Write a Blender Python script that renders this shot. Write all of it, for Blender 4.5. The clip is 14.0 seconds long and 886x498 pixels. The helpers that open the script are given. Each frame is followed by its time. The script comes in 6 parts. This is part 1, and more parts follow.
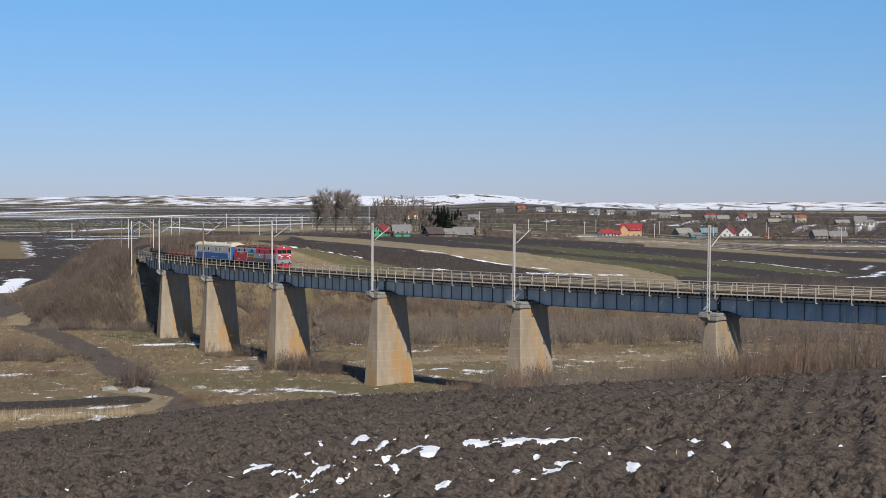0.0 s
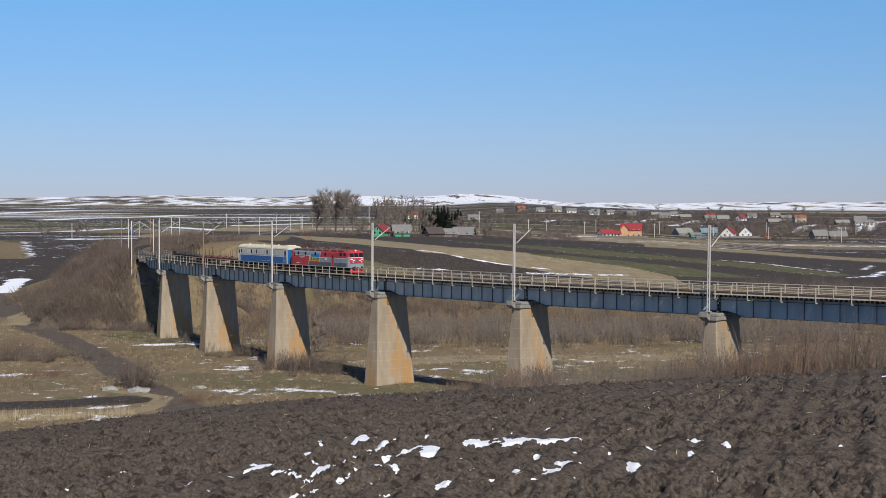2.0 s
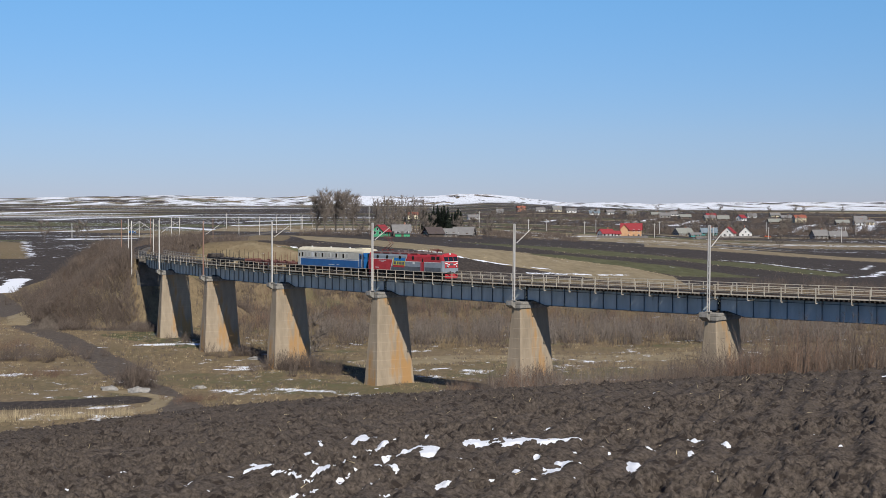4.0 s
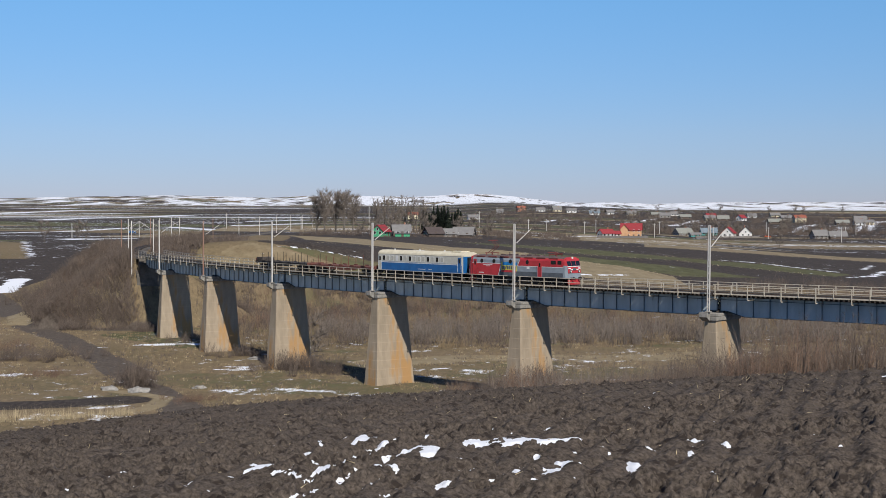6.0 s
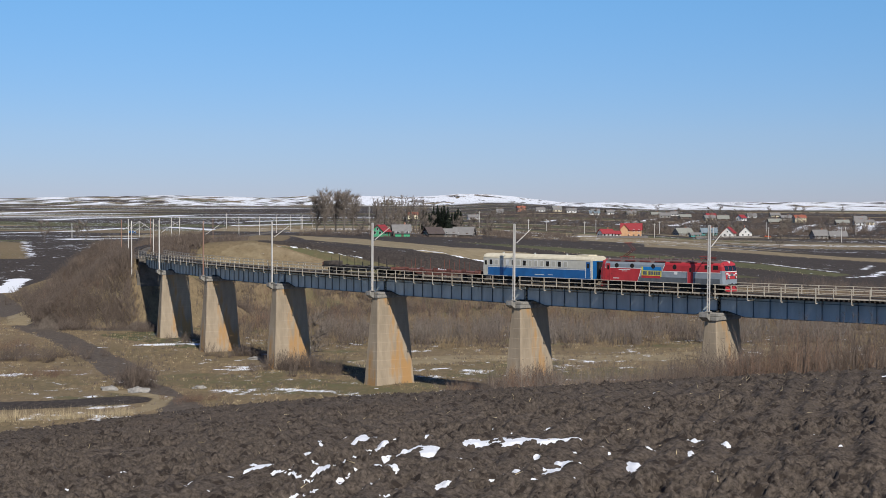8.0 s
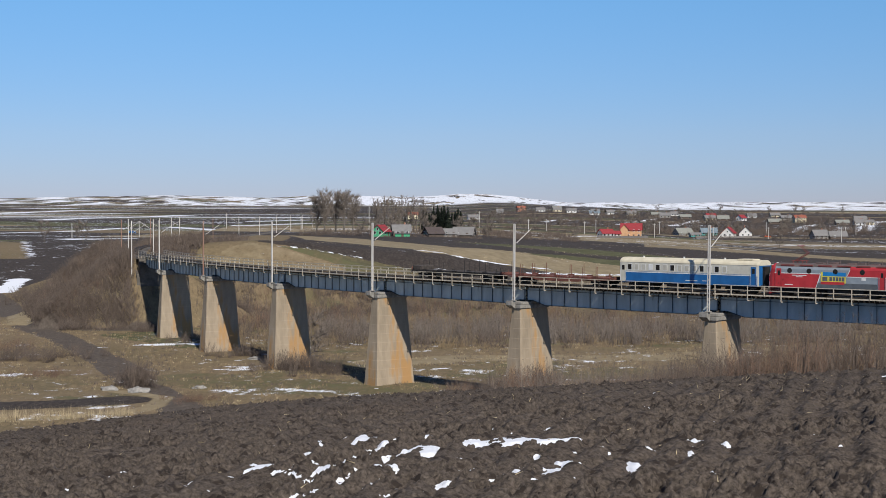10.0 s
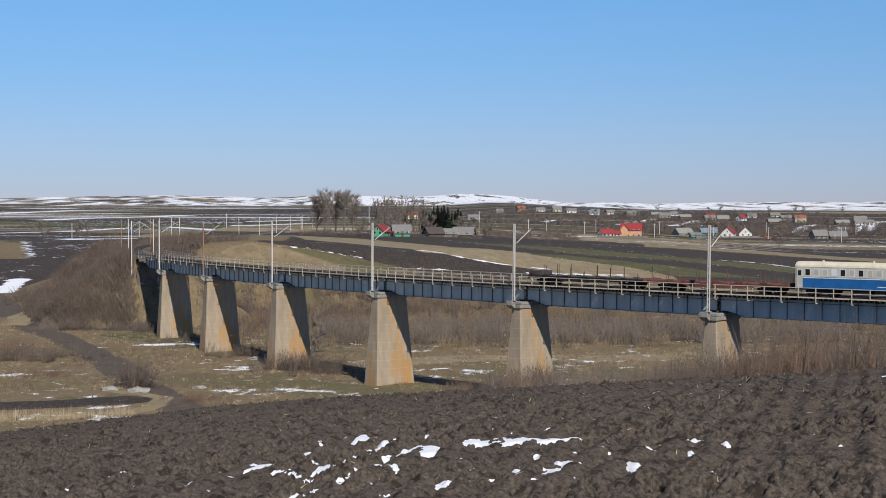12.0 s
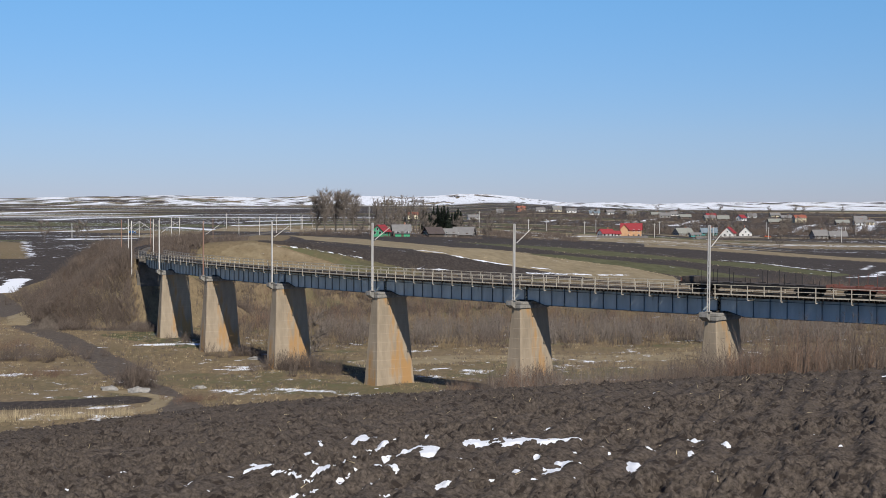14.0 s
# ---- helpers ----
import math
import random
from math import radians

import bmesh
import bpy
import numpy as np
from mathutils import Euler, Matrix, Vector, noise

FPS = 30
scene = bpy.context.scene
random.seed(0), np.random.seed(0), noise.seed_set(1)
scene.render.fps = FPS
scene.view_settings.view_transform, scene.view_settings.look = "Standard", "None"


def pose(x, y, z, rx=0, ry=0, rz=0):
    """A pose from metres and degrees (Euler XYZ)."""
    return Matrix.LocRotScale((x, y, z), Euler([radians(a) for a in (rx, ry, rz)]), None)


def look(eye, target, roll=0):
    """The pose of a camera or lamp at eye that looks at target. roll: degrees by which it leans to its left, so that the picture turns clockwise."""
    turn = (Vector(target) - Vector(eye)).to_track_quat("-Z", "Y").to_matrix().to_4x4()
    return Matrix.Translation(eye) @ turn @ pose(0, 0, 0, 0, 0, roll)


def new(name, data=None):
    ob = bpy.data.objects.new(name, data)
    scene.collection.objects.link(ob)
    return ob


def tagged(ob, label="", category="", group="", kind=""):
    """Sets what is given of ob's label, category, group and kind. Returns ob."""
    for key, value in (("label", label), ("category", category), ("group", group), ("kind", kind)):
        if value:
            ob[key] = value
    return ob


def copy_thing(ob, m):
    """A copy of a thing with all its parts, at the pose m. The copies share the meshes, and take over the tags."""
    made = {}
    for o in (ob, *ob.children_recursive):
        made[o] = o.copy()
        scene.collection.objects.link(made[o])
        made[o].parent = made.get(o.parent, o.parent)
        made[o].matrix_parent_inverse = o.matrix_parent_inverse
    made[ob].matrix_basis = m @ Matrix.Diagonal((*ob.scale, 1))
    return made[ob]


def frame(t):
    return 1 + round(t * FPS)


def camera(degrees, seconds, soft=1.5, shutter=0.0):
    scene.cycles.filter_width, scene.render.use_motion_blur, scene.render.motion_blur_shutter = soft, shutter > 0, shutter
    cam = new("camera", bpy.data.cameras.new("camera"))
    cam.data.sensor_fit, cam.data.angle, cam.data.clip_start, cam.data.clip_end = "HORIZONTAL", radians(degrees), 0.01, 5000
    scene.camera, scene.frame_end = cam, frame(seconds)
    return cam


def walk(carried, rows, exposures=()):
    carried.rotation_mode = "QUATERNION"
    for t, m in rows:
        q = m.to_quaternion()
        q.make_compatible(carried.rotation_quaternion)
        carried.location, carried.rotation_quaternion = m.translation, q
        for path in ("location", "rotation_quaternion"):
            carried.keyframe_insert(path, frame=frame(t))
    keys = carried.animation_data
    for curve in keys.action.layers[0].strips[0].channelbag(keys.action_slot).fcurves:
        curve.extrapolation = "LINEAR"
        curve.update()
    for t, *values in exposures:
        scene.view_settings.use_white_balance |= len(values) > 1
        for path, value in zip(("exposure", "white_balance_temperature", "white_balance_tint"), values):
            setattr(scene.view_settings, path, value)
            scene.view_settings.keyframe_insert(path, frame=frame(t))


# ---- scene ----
cam = camera(35.91, 14.0, soft=0.55)
EYE = Vector((0.0, 0.0, 11.375))
walk(cam, [(0.0, pose(0, 0, 11.375, 90 - 1.626, 0, 0)), (14.0, pose(0, 0, 11.375, 90 - 1.626, 0, 0))])

# ---- light ----
SUN = Vector((0.36, -1.08, 1.0)).normalized()
world = bpy.data.worlds.new("world")
scene.world = world
world.use_nodes = True
wn, wl = world.node_tree.nodes, world.node_tree.links
sky = wn.new("ShaderNodeTexSky")
sky.sky_type = 'NISHITA'
sky.sun_disc = False
sky.sun_elevation = math.asin(SUN.z)
sky.sun_rotation = math.atan2(SUN.x, SUN.y)
sky.altitude = 1200
sky.air_density = 1.0
sky.dust_density = 0.0
sky.ozone_density = 3.0
tint = wn.new("ShaderNodeMix")
tint.data_type, tint.blend_type = 'RGBA', 'MULTIPLY'
tint.inputs["Factor"].default_value = 1.0
heading = wn.new("ShaderNodeTexCoord")
upward = wn.new("ShaderNodeSeparateXYZ")
wl.new(heading.outputs["Generated"], upward.inputs[0])
haze = wn.new("ShaderNodeValToRGB")          # winter haze thins smoothly with height
for place, tone in ((0.0, (0.55, 0.60, 0.96)), (0.055, (0.70, 0.80, 1.08)), (0.15, (0.77, 1.12, 1.38)), (0.5, (0.70, 0.80, 1.05))):
    e = haze.color_ramp.elements[0] if place == 0.0 else (haze.color_ramp.elements[-1] if place == 0.5 else haze.color_ramp.elements.new(place))
    e.position, e.color = place, (tone[0], tone[1], tone[2], 1)
wl.new(upward.outputs["Z"], haze.inputs[0])
wl.new(haze.outputs[0], tint.inputs["B"])
wl.new(sky.outputs[0], tint.inputs["A"])
wl.new(tint.outputs["Result"], wn["Background"].inputs[0])
wn["Background"].inputs[1].default_value = 0.077
sun = new("sun", bpy.data.lights.new("sun", 'SUN'))
sun.data.energy = 4.7
sun.data.angle = radians(0.53)
sun.data.color = (1.0, 0.95, 0.87)
sun.matrix_world = look(SUN * 100, (0, 0, 0))
scene.view_settings.exposure = 0.0


# ---- materials ----
def rgb(c):
    return (c[0], c[1], c[2], 1.0)


def mat(name, a, b=None, scale=3.0, rough=0.85, metal=0.0, bump=0.0, bscale=None, spots=None, vary=0.0, stretch=(1, 1, 1), spec=0.3):
    """Two tones mixed by noise, optional third tone in spots, relief, and a change of tone from piece to piece."""
    b = b or tuple(x * 0.75 for x in a)
    m = bpy.data.materials.new(name)
    m.use_nodes = True
    n, l = m.node_tree.nodes, m.node_tree.links
    p = n["Principled BSDF"]
    p.inputs["Roughness"].default_value = rough
    p.inputs["Metallic"].default_value = metal
    p.inputs["Specular IOR Level"].default_value = spec
    co = n.new("ShaderNodeTexCoord")
    mp = n.new("ShaderNodeMapping")
    mp.inputs["Scale"].default_value = stretch
    l.new(co.outputs["Object"], mp.inputs[0])
    t = n.new("ShaderNodeTexNoise")
    t.inputs["Scale"].default_value = scale
    t.inputs["Detail"].default_value = 6
    t.inputs["Roughness"].default_value = 0.65
    l.new(mp.outputs[0], t.inputs["Vector"])
    ramp = n.new("ShaderNodeValToRGB")
    ramp.color_ramp.elements[0].position, ramp.color_ramp.elements[1].position = 0.35, 0.65
    ramp.color_ramp.elements[0].color, ramp.color_ramp.elements[1].color = rgb(b), rgb(a)
    l.new(t.outputs["Fac"], ramp.inputs[0])
    out = ramp.outputs[0]
    if spots:
        s = n.new("ShaderNodeTexNoise")
        s.inputs["Scale"].default_value = spots[1]
        s.inputs["Detail"].default_value = 5
        l.new(mp.outputs[0], s.inputs["Vector"])
        r2 = n.new("ShaderNodeValToRGB")
        r2.color_ramp.elements[0].position, r2.color_ramp.elements[1].position = spots[2], spots[2] + 0.08
        l.new(s.outputs["Fac"], r2.inputs[0])
        mx = n.new("ShaderNodeMix")
        mx.data_type = 'RGBA'
        l.new(r2.outputs[0], mx.inputs["Factor"])
        l.new(out, mx.inputs["A"])
        mx.inputs["B"].default_value = rgb(spots[0])
        out = mx.outputs["Result"]
    if vary:
        g = n.new("ShaderNodeNewGeometry")
        mr = n.new("ShaderNodeMapRange")
        mr.inputs["To Min"].default_value, mr.inputs["To Max"].default_value = 1 - vary, 1 + vary
        l.new(g.outputs["Random Per Island"], mr.inputs["Value"])
        hs = n.new("ShaderNodeHueSaturation")
        l.new(mr.outputs[0], hs.inputs["Value"])
        l.new(out, hs.inputs["Color"])
        out = hs.outputs[0]
    l.new(out, p.inputs["Base Color"])
    if bump:
        f = n.new("ShaderNodeTexNoise")
        f.inputs["Scale"].default_value = bscale or scale * 6
        f.inputs["Detail"].default_value = 4
        l.new(mp.outputs[0], f.inputs["Vector"])
        bp = n.new("ShaderNodeBump")
        bp.inputs["Strength"].default_value = 0.6
        bp.inputs["Distance"].default_value = bump
        l.new(f.outputs["Fac"], bp.inputs["Height"])
        l.new(bp.outputs[0], p.inputs["Normal"])
    return m


M = {}
M["concrete"] = mat("concrete", (0.41, 0.33, 0.235), (0.28, 0.225, 0.16), 0.8, 0.9, bump=0.02, bscale=9, spots=((0.40, 0.235, 0.10), 0.45, 0.5), stretch=(1, 1, 0.2))
# darker concrete for the abutment: its shade is put into the colour
M["shaded_concrete"] = mat("concrete_shade_tone", (0.15, 0.135, 0.115), (0.08, 0.072, 0.062), 0.8, 0.9, bump=0.02, bscale=9)
M["capstone"] = mat("capstone", (0.33, 0.31, 0.28), (0.2, 0.19, 0.17), 2.0, 0.9, bump=0.02)
M["girder"] = mat("girder_paint", (0.54, 0.59, 0.585), (0.40, 0.45, 0.45), 0.8, 0.6, bump=0.003, spots=((0.10, 0.075, 0.06), 1.4, 0.68), stretch=(1, 1, 0.3))
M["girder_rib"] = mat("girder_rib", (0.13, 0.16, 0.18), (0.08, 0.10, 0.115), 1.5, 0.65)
M["girder_dark"] = mat("girder_edge", (0.035, 0.045, 0.055), (0.02, 0.025, 0.03), 1.5, 0.7)
M["railing"] = mat("railing_steel", (0.60, 0.55, 0.45), (0.42, 0.35, 0.26), 3, 0.7, 0.0, spots=((0.12, 0.06, 0.03), 3, 0.62))
M["rail"] = mat("rail_steel", (0.16, 0.12, 0.1), (0.08, 0.05, 0.04), 4, 0.5, 0.6)
M["timber"] = mat("creosote_timber", (0.06, 0.05, 0.045), (0.03, 0.025, 0.02), 5, 0.9, bump=0.01)
M["plank"] = mat("walkway_plank", (0.085, 0.072, 0.06), (0.045, 0.038, 0.032), 4, 0.9, bump=0.01, vary=0.2)
M["mast"] = mat("mast_concrete", (0.62, 0.6, 0.56), (0.45, 0.42, 0.38), 2.5, 0.8, spots=((0.22, 0.1, 0.06), 0.5, 0.6), stretch=(1, 1, 0.3))
M["mast_rust"] = mat("mast_rust_primer", (0.22, 0.09, 0.06), (0.3, 0.22, 0.17), 1.5, 0.85, spots=((0.5, 0.47, 0.43), 0.8, 0.55), stretch=(1, 1, 0.3))
M["wire"] = mat("copper_wire", (0.1, 0.09, 0.08), None, 2, 0.5, 0.5)


# ---- shapes ----
def part(name, bm, material, parent=None, label=""):
    """Link a bmesh as one mesh object under a thing or a part."""
    me = bpy.data.meshes.new(name)
    bm.to_mesh(me)
    bm.free()
    for m in (material if isinstance(material, (list, tuple)) else [material]):
        me.materials.append(m)
    ob = new(name, me)
    ob.parent = parent
    if label:
        ob["label"] = label
    return ob


def soup(name, verts, faces, material, parent=None, smooth=False):
    """Link arrays of points and faces as one mesh object."""
    me = bpy.data.meshes.new(name)
    v, f = np.asarray(verts, dtype=np.float32), np.asarray(faces, dtype=np.int32)
    k = f.shape[1]
    me.vertices.add(len(v))
    me.vertices.foreach_set("co", v.ravel())
    me.loops.add(f.size)
    me.loops.foreach_set("vertex_index", f.ravel())
    me.polygons.add(len(f))
    me.polygons.foreach_set("loop_start", np.arange(0, f.size, k, dtype=np.int32))
    me.polygons.foreach_set("loop_total", np.full(len(f), k, dtype=np.int32))
    if smooth:
        me.polygons.foreach_set("use_smooth", np.ones(len(f), dtype=bool))
    me.materials.append(material)
    me.update(calc_edges=True)
    ob = new(name, me)
    ob.parent = parent
    return ob


def box(bm, lo, hi, m=None, mi=0):
    """A box from corner to corner, moved by the matrix m."""
    c = [Vector((x, y, z)) for z in (lo[2], hi[2]) for y in (lo[1], hi[1]) for x in (lo[0], hi[0])]
    v = [bm.verts.new(m @ p if m else p) for p in c]
    for q in ((0, 2, 3, 1), (4, 5, 7, 6), (0, 1, 5, 4), (1, 3, 7, 5), (3, 2, 6, 7), (2, 0, 4, 6)):
        bm.faces.new([v[i] for i in q]).material_index = mi
    return v


def tube(bm, a, b, r0, r1=None, n=6, mi=0):
    """A tapered round bar from a to b."""
    a, b = Vector(a), Vector(b)
    r1 = r0 if r1 is None else r1
    d = (b - a).normalized()
    u = d.orthogonal().normalized()
    w = d.cross(u)
    ra = [bm.verts.new(a + r0 * (u * math.cos(2 * math.pi * i / n) + w * math.sin(2 * math.pi * i / n))) for i in range(n)]
    rb = [bm.verts.new(b + r1 * (u * math.cos(2 * math.pi * i / n) + w * math.sin(2 * math.pi * i / n))) for i in range(n)]
    for i in range(n):
        bm.faces.new((ra[i], ra[(i + 1) % n], rb[(i + 1) % n], rb[i])).material_index = mi
    bm.faces.new(ra[::-1]).material_index = mi
    bm.faces.new(rb).material_index = mi


def loft(bm, rings, close=True, mi=0):
    """Skin rings of equal count, with both ends closed."""
    vs = [[bm.verts.new(p) for p in r] for r in rings]
    n = len(vs[0])
    for a, b in zip(vs, vs[1:]):
        for i in range(n):
            bm.faces.new((a[i], a[(i + 1) % n], b[(i + 1) % n], b[i])).material_index = mi
    if close:
        bm.faces.new(vs[0][::-1]).material_index = mi
        bm.faces.new(vs[-1]).material_index = mi
    return vs


def thing(name, m=None, label="", category="", group="", kind=""):
    ob = new(name)
    ob.empty_display_size = 0.3
    if m:
        ob.matrix_basis = m
    return tagged(ob, label, category, group, kind)


# ---- the line of the railway: a curve of even radius ----
X0, Y0, TH, K, SPAN = -9.889, 192.13, -0.8906, 0.00291, 28.462
RAIL_Z, GRADE, OFF = 2.0, 0.00168, 3.1
S_T = -234.0                 # here the curve runs out into a straight


def line(s, off=0.0, z=0.0):
    """Place and heading at s metres along the mast line; off is metres to the far side."""
    a = TH + K * max(s, S_T)
    x, y = X0 + (math.sin(a) - math.sin(TH)) / K, Y0 - (math.cos(a) - math.cos(TH)) / K
    if s < S_T:
        x, y = x + (s - S_T) * math.cos(a), y + (s - S_T) * math.sin(a)
    return Vector((x - off * math.sin(a), y + off * math.cos(a), z + GRADE * s)), a


def on_line(s, off=0.0, z=0.0, turn=0.0):
    p, a = line(s, off, z)
    return Matrix.Translation(p) @ Matrix.Rotation(a + turn, 4, 'Z')


# ---- terrain ----
def step(a, b, x):
    t = np.clip((x - a) / (b - a), 0, 1)
    return t * t * (3 - 2 * t)


def lattice(ix, iy, seed):
    h = (ix.astype(np.int64) * 374761393 + iy.astype(np.int64) * 668265263 + seed * 974634777) & 0x7fffffff
    h = ((h ^ (h >> 13)) * 1274126177) & 0x7fffffff
    h = (h ^ (h >> 16)) & 0xffff
    return h / 65535.0


def vnoise(x, y, seed=0):
    """Smooth value noise on arrays, 0 to 1."""
    ix, iy = np.floor(x), np.floor(y)
    fx, fy = x - ix, y - iy
    fx, fy = fx * fx * fx * (fx * (fx * 6 - 15) + 10), fy * fy * fy * (fy * (fy * 6 - 15) + 10)
    ix, iy = ix.astype(np.int64), iy.astype(np.int64)
    a, b = lattice(ix, iy, seed), lattice(ix + 1, iy, seed)
    c, d = lattice(ix, iy + 1, seed), lattice(ix + 1, iy + 1, seed)
    return (a * (1 - fx) + b * fx) * (1 - fy) + (c * (1 - fx) + d * fx) * fy


def fbm(x, y, seed=0, octaves=4):
    t, amp, tot = 0, 1.0, 0
    for o in range(octaves):
        t = t + amp * vnoise(x * 2 ** o + 17.3 * o, y * 2 ** o - 9.1 * o, seed + o)
        tot += amp
        amp *= 0.5
    return t / tot


def smax(a, b, k):
    return 0.5 * (a + b + np.sqrt((a - b) ** 2 + k * k))


EYE_Z = 11.375
CX, CY = X0 - math.sin(TH) / K, Y0 + math.cos(TH) / K     # centre of the curve


def line_coords(x, y):
    """Distance along the mast line and offset to the far side, for arrays."""
    dx, dy = x - CX, y - CY
    r = np.hypot(dx, dy)
    a = np.arctan2(dx, -dy)            # heading of the line at that bearing
    s, o = (a - TH) / K, 1 / K - r
    at = TH + K * S_T
    tx, ty = CX + math.sin(at) / K, CY - math.cos(at) / K
    u = (x - tx) * math.cos(at) + (y - ty) * math.sin(at)
    v = -(x - tx) * math.sin(at) + (y - ty) * math.cos(at)
    back = u < 0
    return np.where(back, S_T + u, s), np.where(back, v, o)


def near_hill(x, y):
    yy = np.maximum(y, 24.0)
    h = EYE_Z - (6.4 - 0.037 * yy + 0.00114 * yy * yy) + 0.052 * x
    h = np.where(y < 24, h + (24 - y) * 0.17, h)
    h = h + 0.02 * np.minimum(x + 4, 0) + 0.05 * np.minimum(x + 12, 0)
    return np.minimum(h, EYE_Z - 1.5 + 0.02 * x - 0.03 * y)


def height(x, y):
    """Height of the ground over arrays of x and y."""
    x, y = np.asarray(x, float), np.asarray(y, float)
    floor = -13.4 + 0.5 * (fbm(x / 30, y / 30, 3) - 0.5) + 0.25 * (fbm(x / 6, y / 6, 5) - 0.5)
    # far country, rising slowly
    b = 311 + 0.55 * np.maximum(x + 70, 0)
    length = 46 + 1.0 * np.maximum(x + 40, 0) + 2.0 * np.maximum(x, 0)
    t = step(0, 1, (y - b + length / 2) / length)
    t = t * np.maximum(step(0, 21, x + 103.5 + 0.1 * (y - 330)), step(700, 1400, y))
    t = np.maximum(t, step(330, 620, y) * step(60, -40, x) * 0.75)
    top = EYE_Z - 11 - 0.05 * np.clip(x, 0, 180) + 0.003 * np.maximum(y - 600, 0)
    top = top + 15 * step(860, 1750, y + 0.25 * x) * step(-40, 160, x)      # the slope on which the village lies
    top = top + 14 * step(1500, 3600, y) * step(500, 100, x)               # the plain lifts towards the hills
    far = floor + (top - floor) * t
    far = far + 3.3 * np.exp(-((x + 47) ** 2 / 900 + (y - 348) ** 2 / 700))
    far = far + 2.0 * step(500, 1500, y) * (fbm(x / 260, y / 260, 11) - 0.5)
    # the hills on the skyline
    crest = np.interp(x, [-1800, -1329, -990, -860, -651, -530, -413, -244, -100, 44, 200, 280, 332, 560, 620, 800, 959, 1150, 1329, 1900],
                      [20, 22.6, 27.7, 31, 29.4, 25, 31, 29.5, 26, 32, 25, 18, 15, 17, 12.5, 15, 20.4, 18.7, 19, 18])
    crest = crest + 5 * (fbm(x / 200, y / 900, 21) - 0.5) + 4 * (fbm(x / 50, y / 300, 23) - 0.5)
    far = far + crest * step(3250, 4150, y + 350 * (fbm(x / 250, y / 350, 25) - 0.5))
    g = smax(near_hill(x, y), far, 2.5)
    g = np.where(y > 200, far, g)
    # embankment that carries the line on from the bridge, or the cutting through the mound
    s, o = line_coords(x, y)
    o = o - OFF
    bank = RAIL_Z - 0.75 + GRADE * s - np.maximum(np.abs(o) - 3.2, 0) / 1.5 - np.maximum(s + 116, 0) * 1.5
    on = (s > -700) & (s < -100) & (y > 240)
    g = np.where(on, np.maximum(g, bank), g)
    cut = RAIL_Z - 0.75 + GRADE * s + np.maximum(np.abs(o) - 3.4, 0) / 1.3
    g = np.where((s > -700) & (s < -116) & (y > 240), np.minimum(g, np.maximum(cut, bank)), g)
    return g


def ground_z(x, y):
    return float(height(np.array([x]), np.array([y]))[0])


# ---- what covers the ground: strips of field, grass, snow ----
# each field: kind, share, outline
FIELDS = [
    ("grass", 1.0, [(-125, 352), (-47, 344), (-58, 505), (-66, 600), (-125, 600)]),
    ("straw", 0.48, [(-56, 318), (-56, 329), (-53, 336), (-48.7, 343), (-44.4, 342), (-36, 341.3), (-24.6, 341.7), (-24.2, 330)]),
    ("green", 0.55, [(-45.6, 342.4), (-40.3, 342.9), (-32.2, 347.9), (-20.9, 350.8), (-12.3, 352.7), (-5, 352.2), (-5, 335), (-24.2, 330), (-24.6, 341.7), (-36, 341.3)]),
    ("straw", 1.0, [(-67, 600), (-31.3, 525), (-12.2, 462), (2.7, 410), (30.7, 421.8), (54.5, 416.7), (67, 394), (66, 372), (48.9, 370), (27.7, 380), (13.6, 381.7), (2.5, 378.3), (-6.8, 375.3), (-26.1, 438.9), (-52, 515)]),
    ("green", 1.0, [(3.2, 485), (23.3, 485), (42.6, 477), (62.7, 480), (82.6, 480), (111.4, 476), (132, 440), (122, 425), (104, 445), (79.5, 462), (59, 452), (39.6, 443), (21.7, 452)]),
    ("green", 1.0, [(25, 417), (38.5, 431), (56.8, 434), (74.3, 431.7), (95, 405), (69, 396), (54.3, 415), (37, 416.7)]),
    ("straw", 0.55, [(92.9, 631), (133.5, 626), (192, 593), (260, 560), (240, 520), (179, 552), (121.8, 571), (83.7, 568)]),
    ("straw", 0.8, [(40.5, 844), (56.6, 778), (91, 797), (82.4, 722), (47, 645), (36.3, 758)]),
    ("straw", 0.45, [(86.5, 758), (189, 885), (260, 802), (246, 759), (179, 839), (76.8, 673)]),
    ("grass", 1.0, [(-203, 626), (-187, 607), (-154, 507), (-175, 507), (-215, 610)]),
    ("soil", 1.0, [(-204, 669), (-178.6, 671), (-140, 542), (-142.5, 511), (-152, 501)]),
    ("soil", 1.0, [(-175, 495), (-141.5, 483), (-131, 437), (-137, 421), (-150, 440)]),
]
SNOWY = (10, 11)             # of these, the ploughed fields with snow left in the furrows
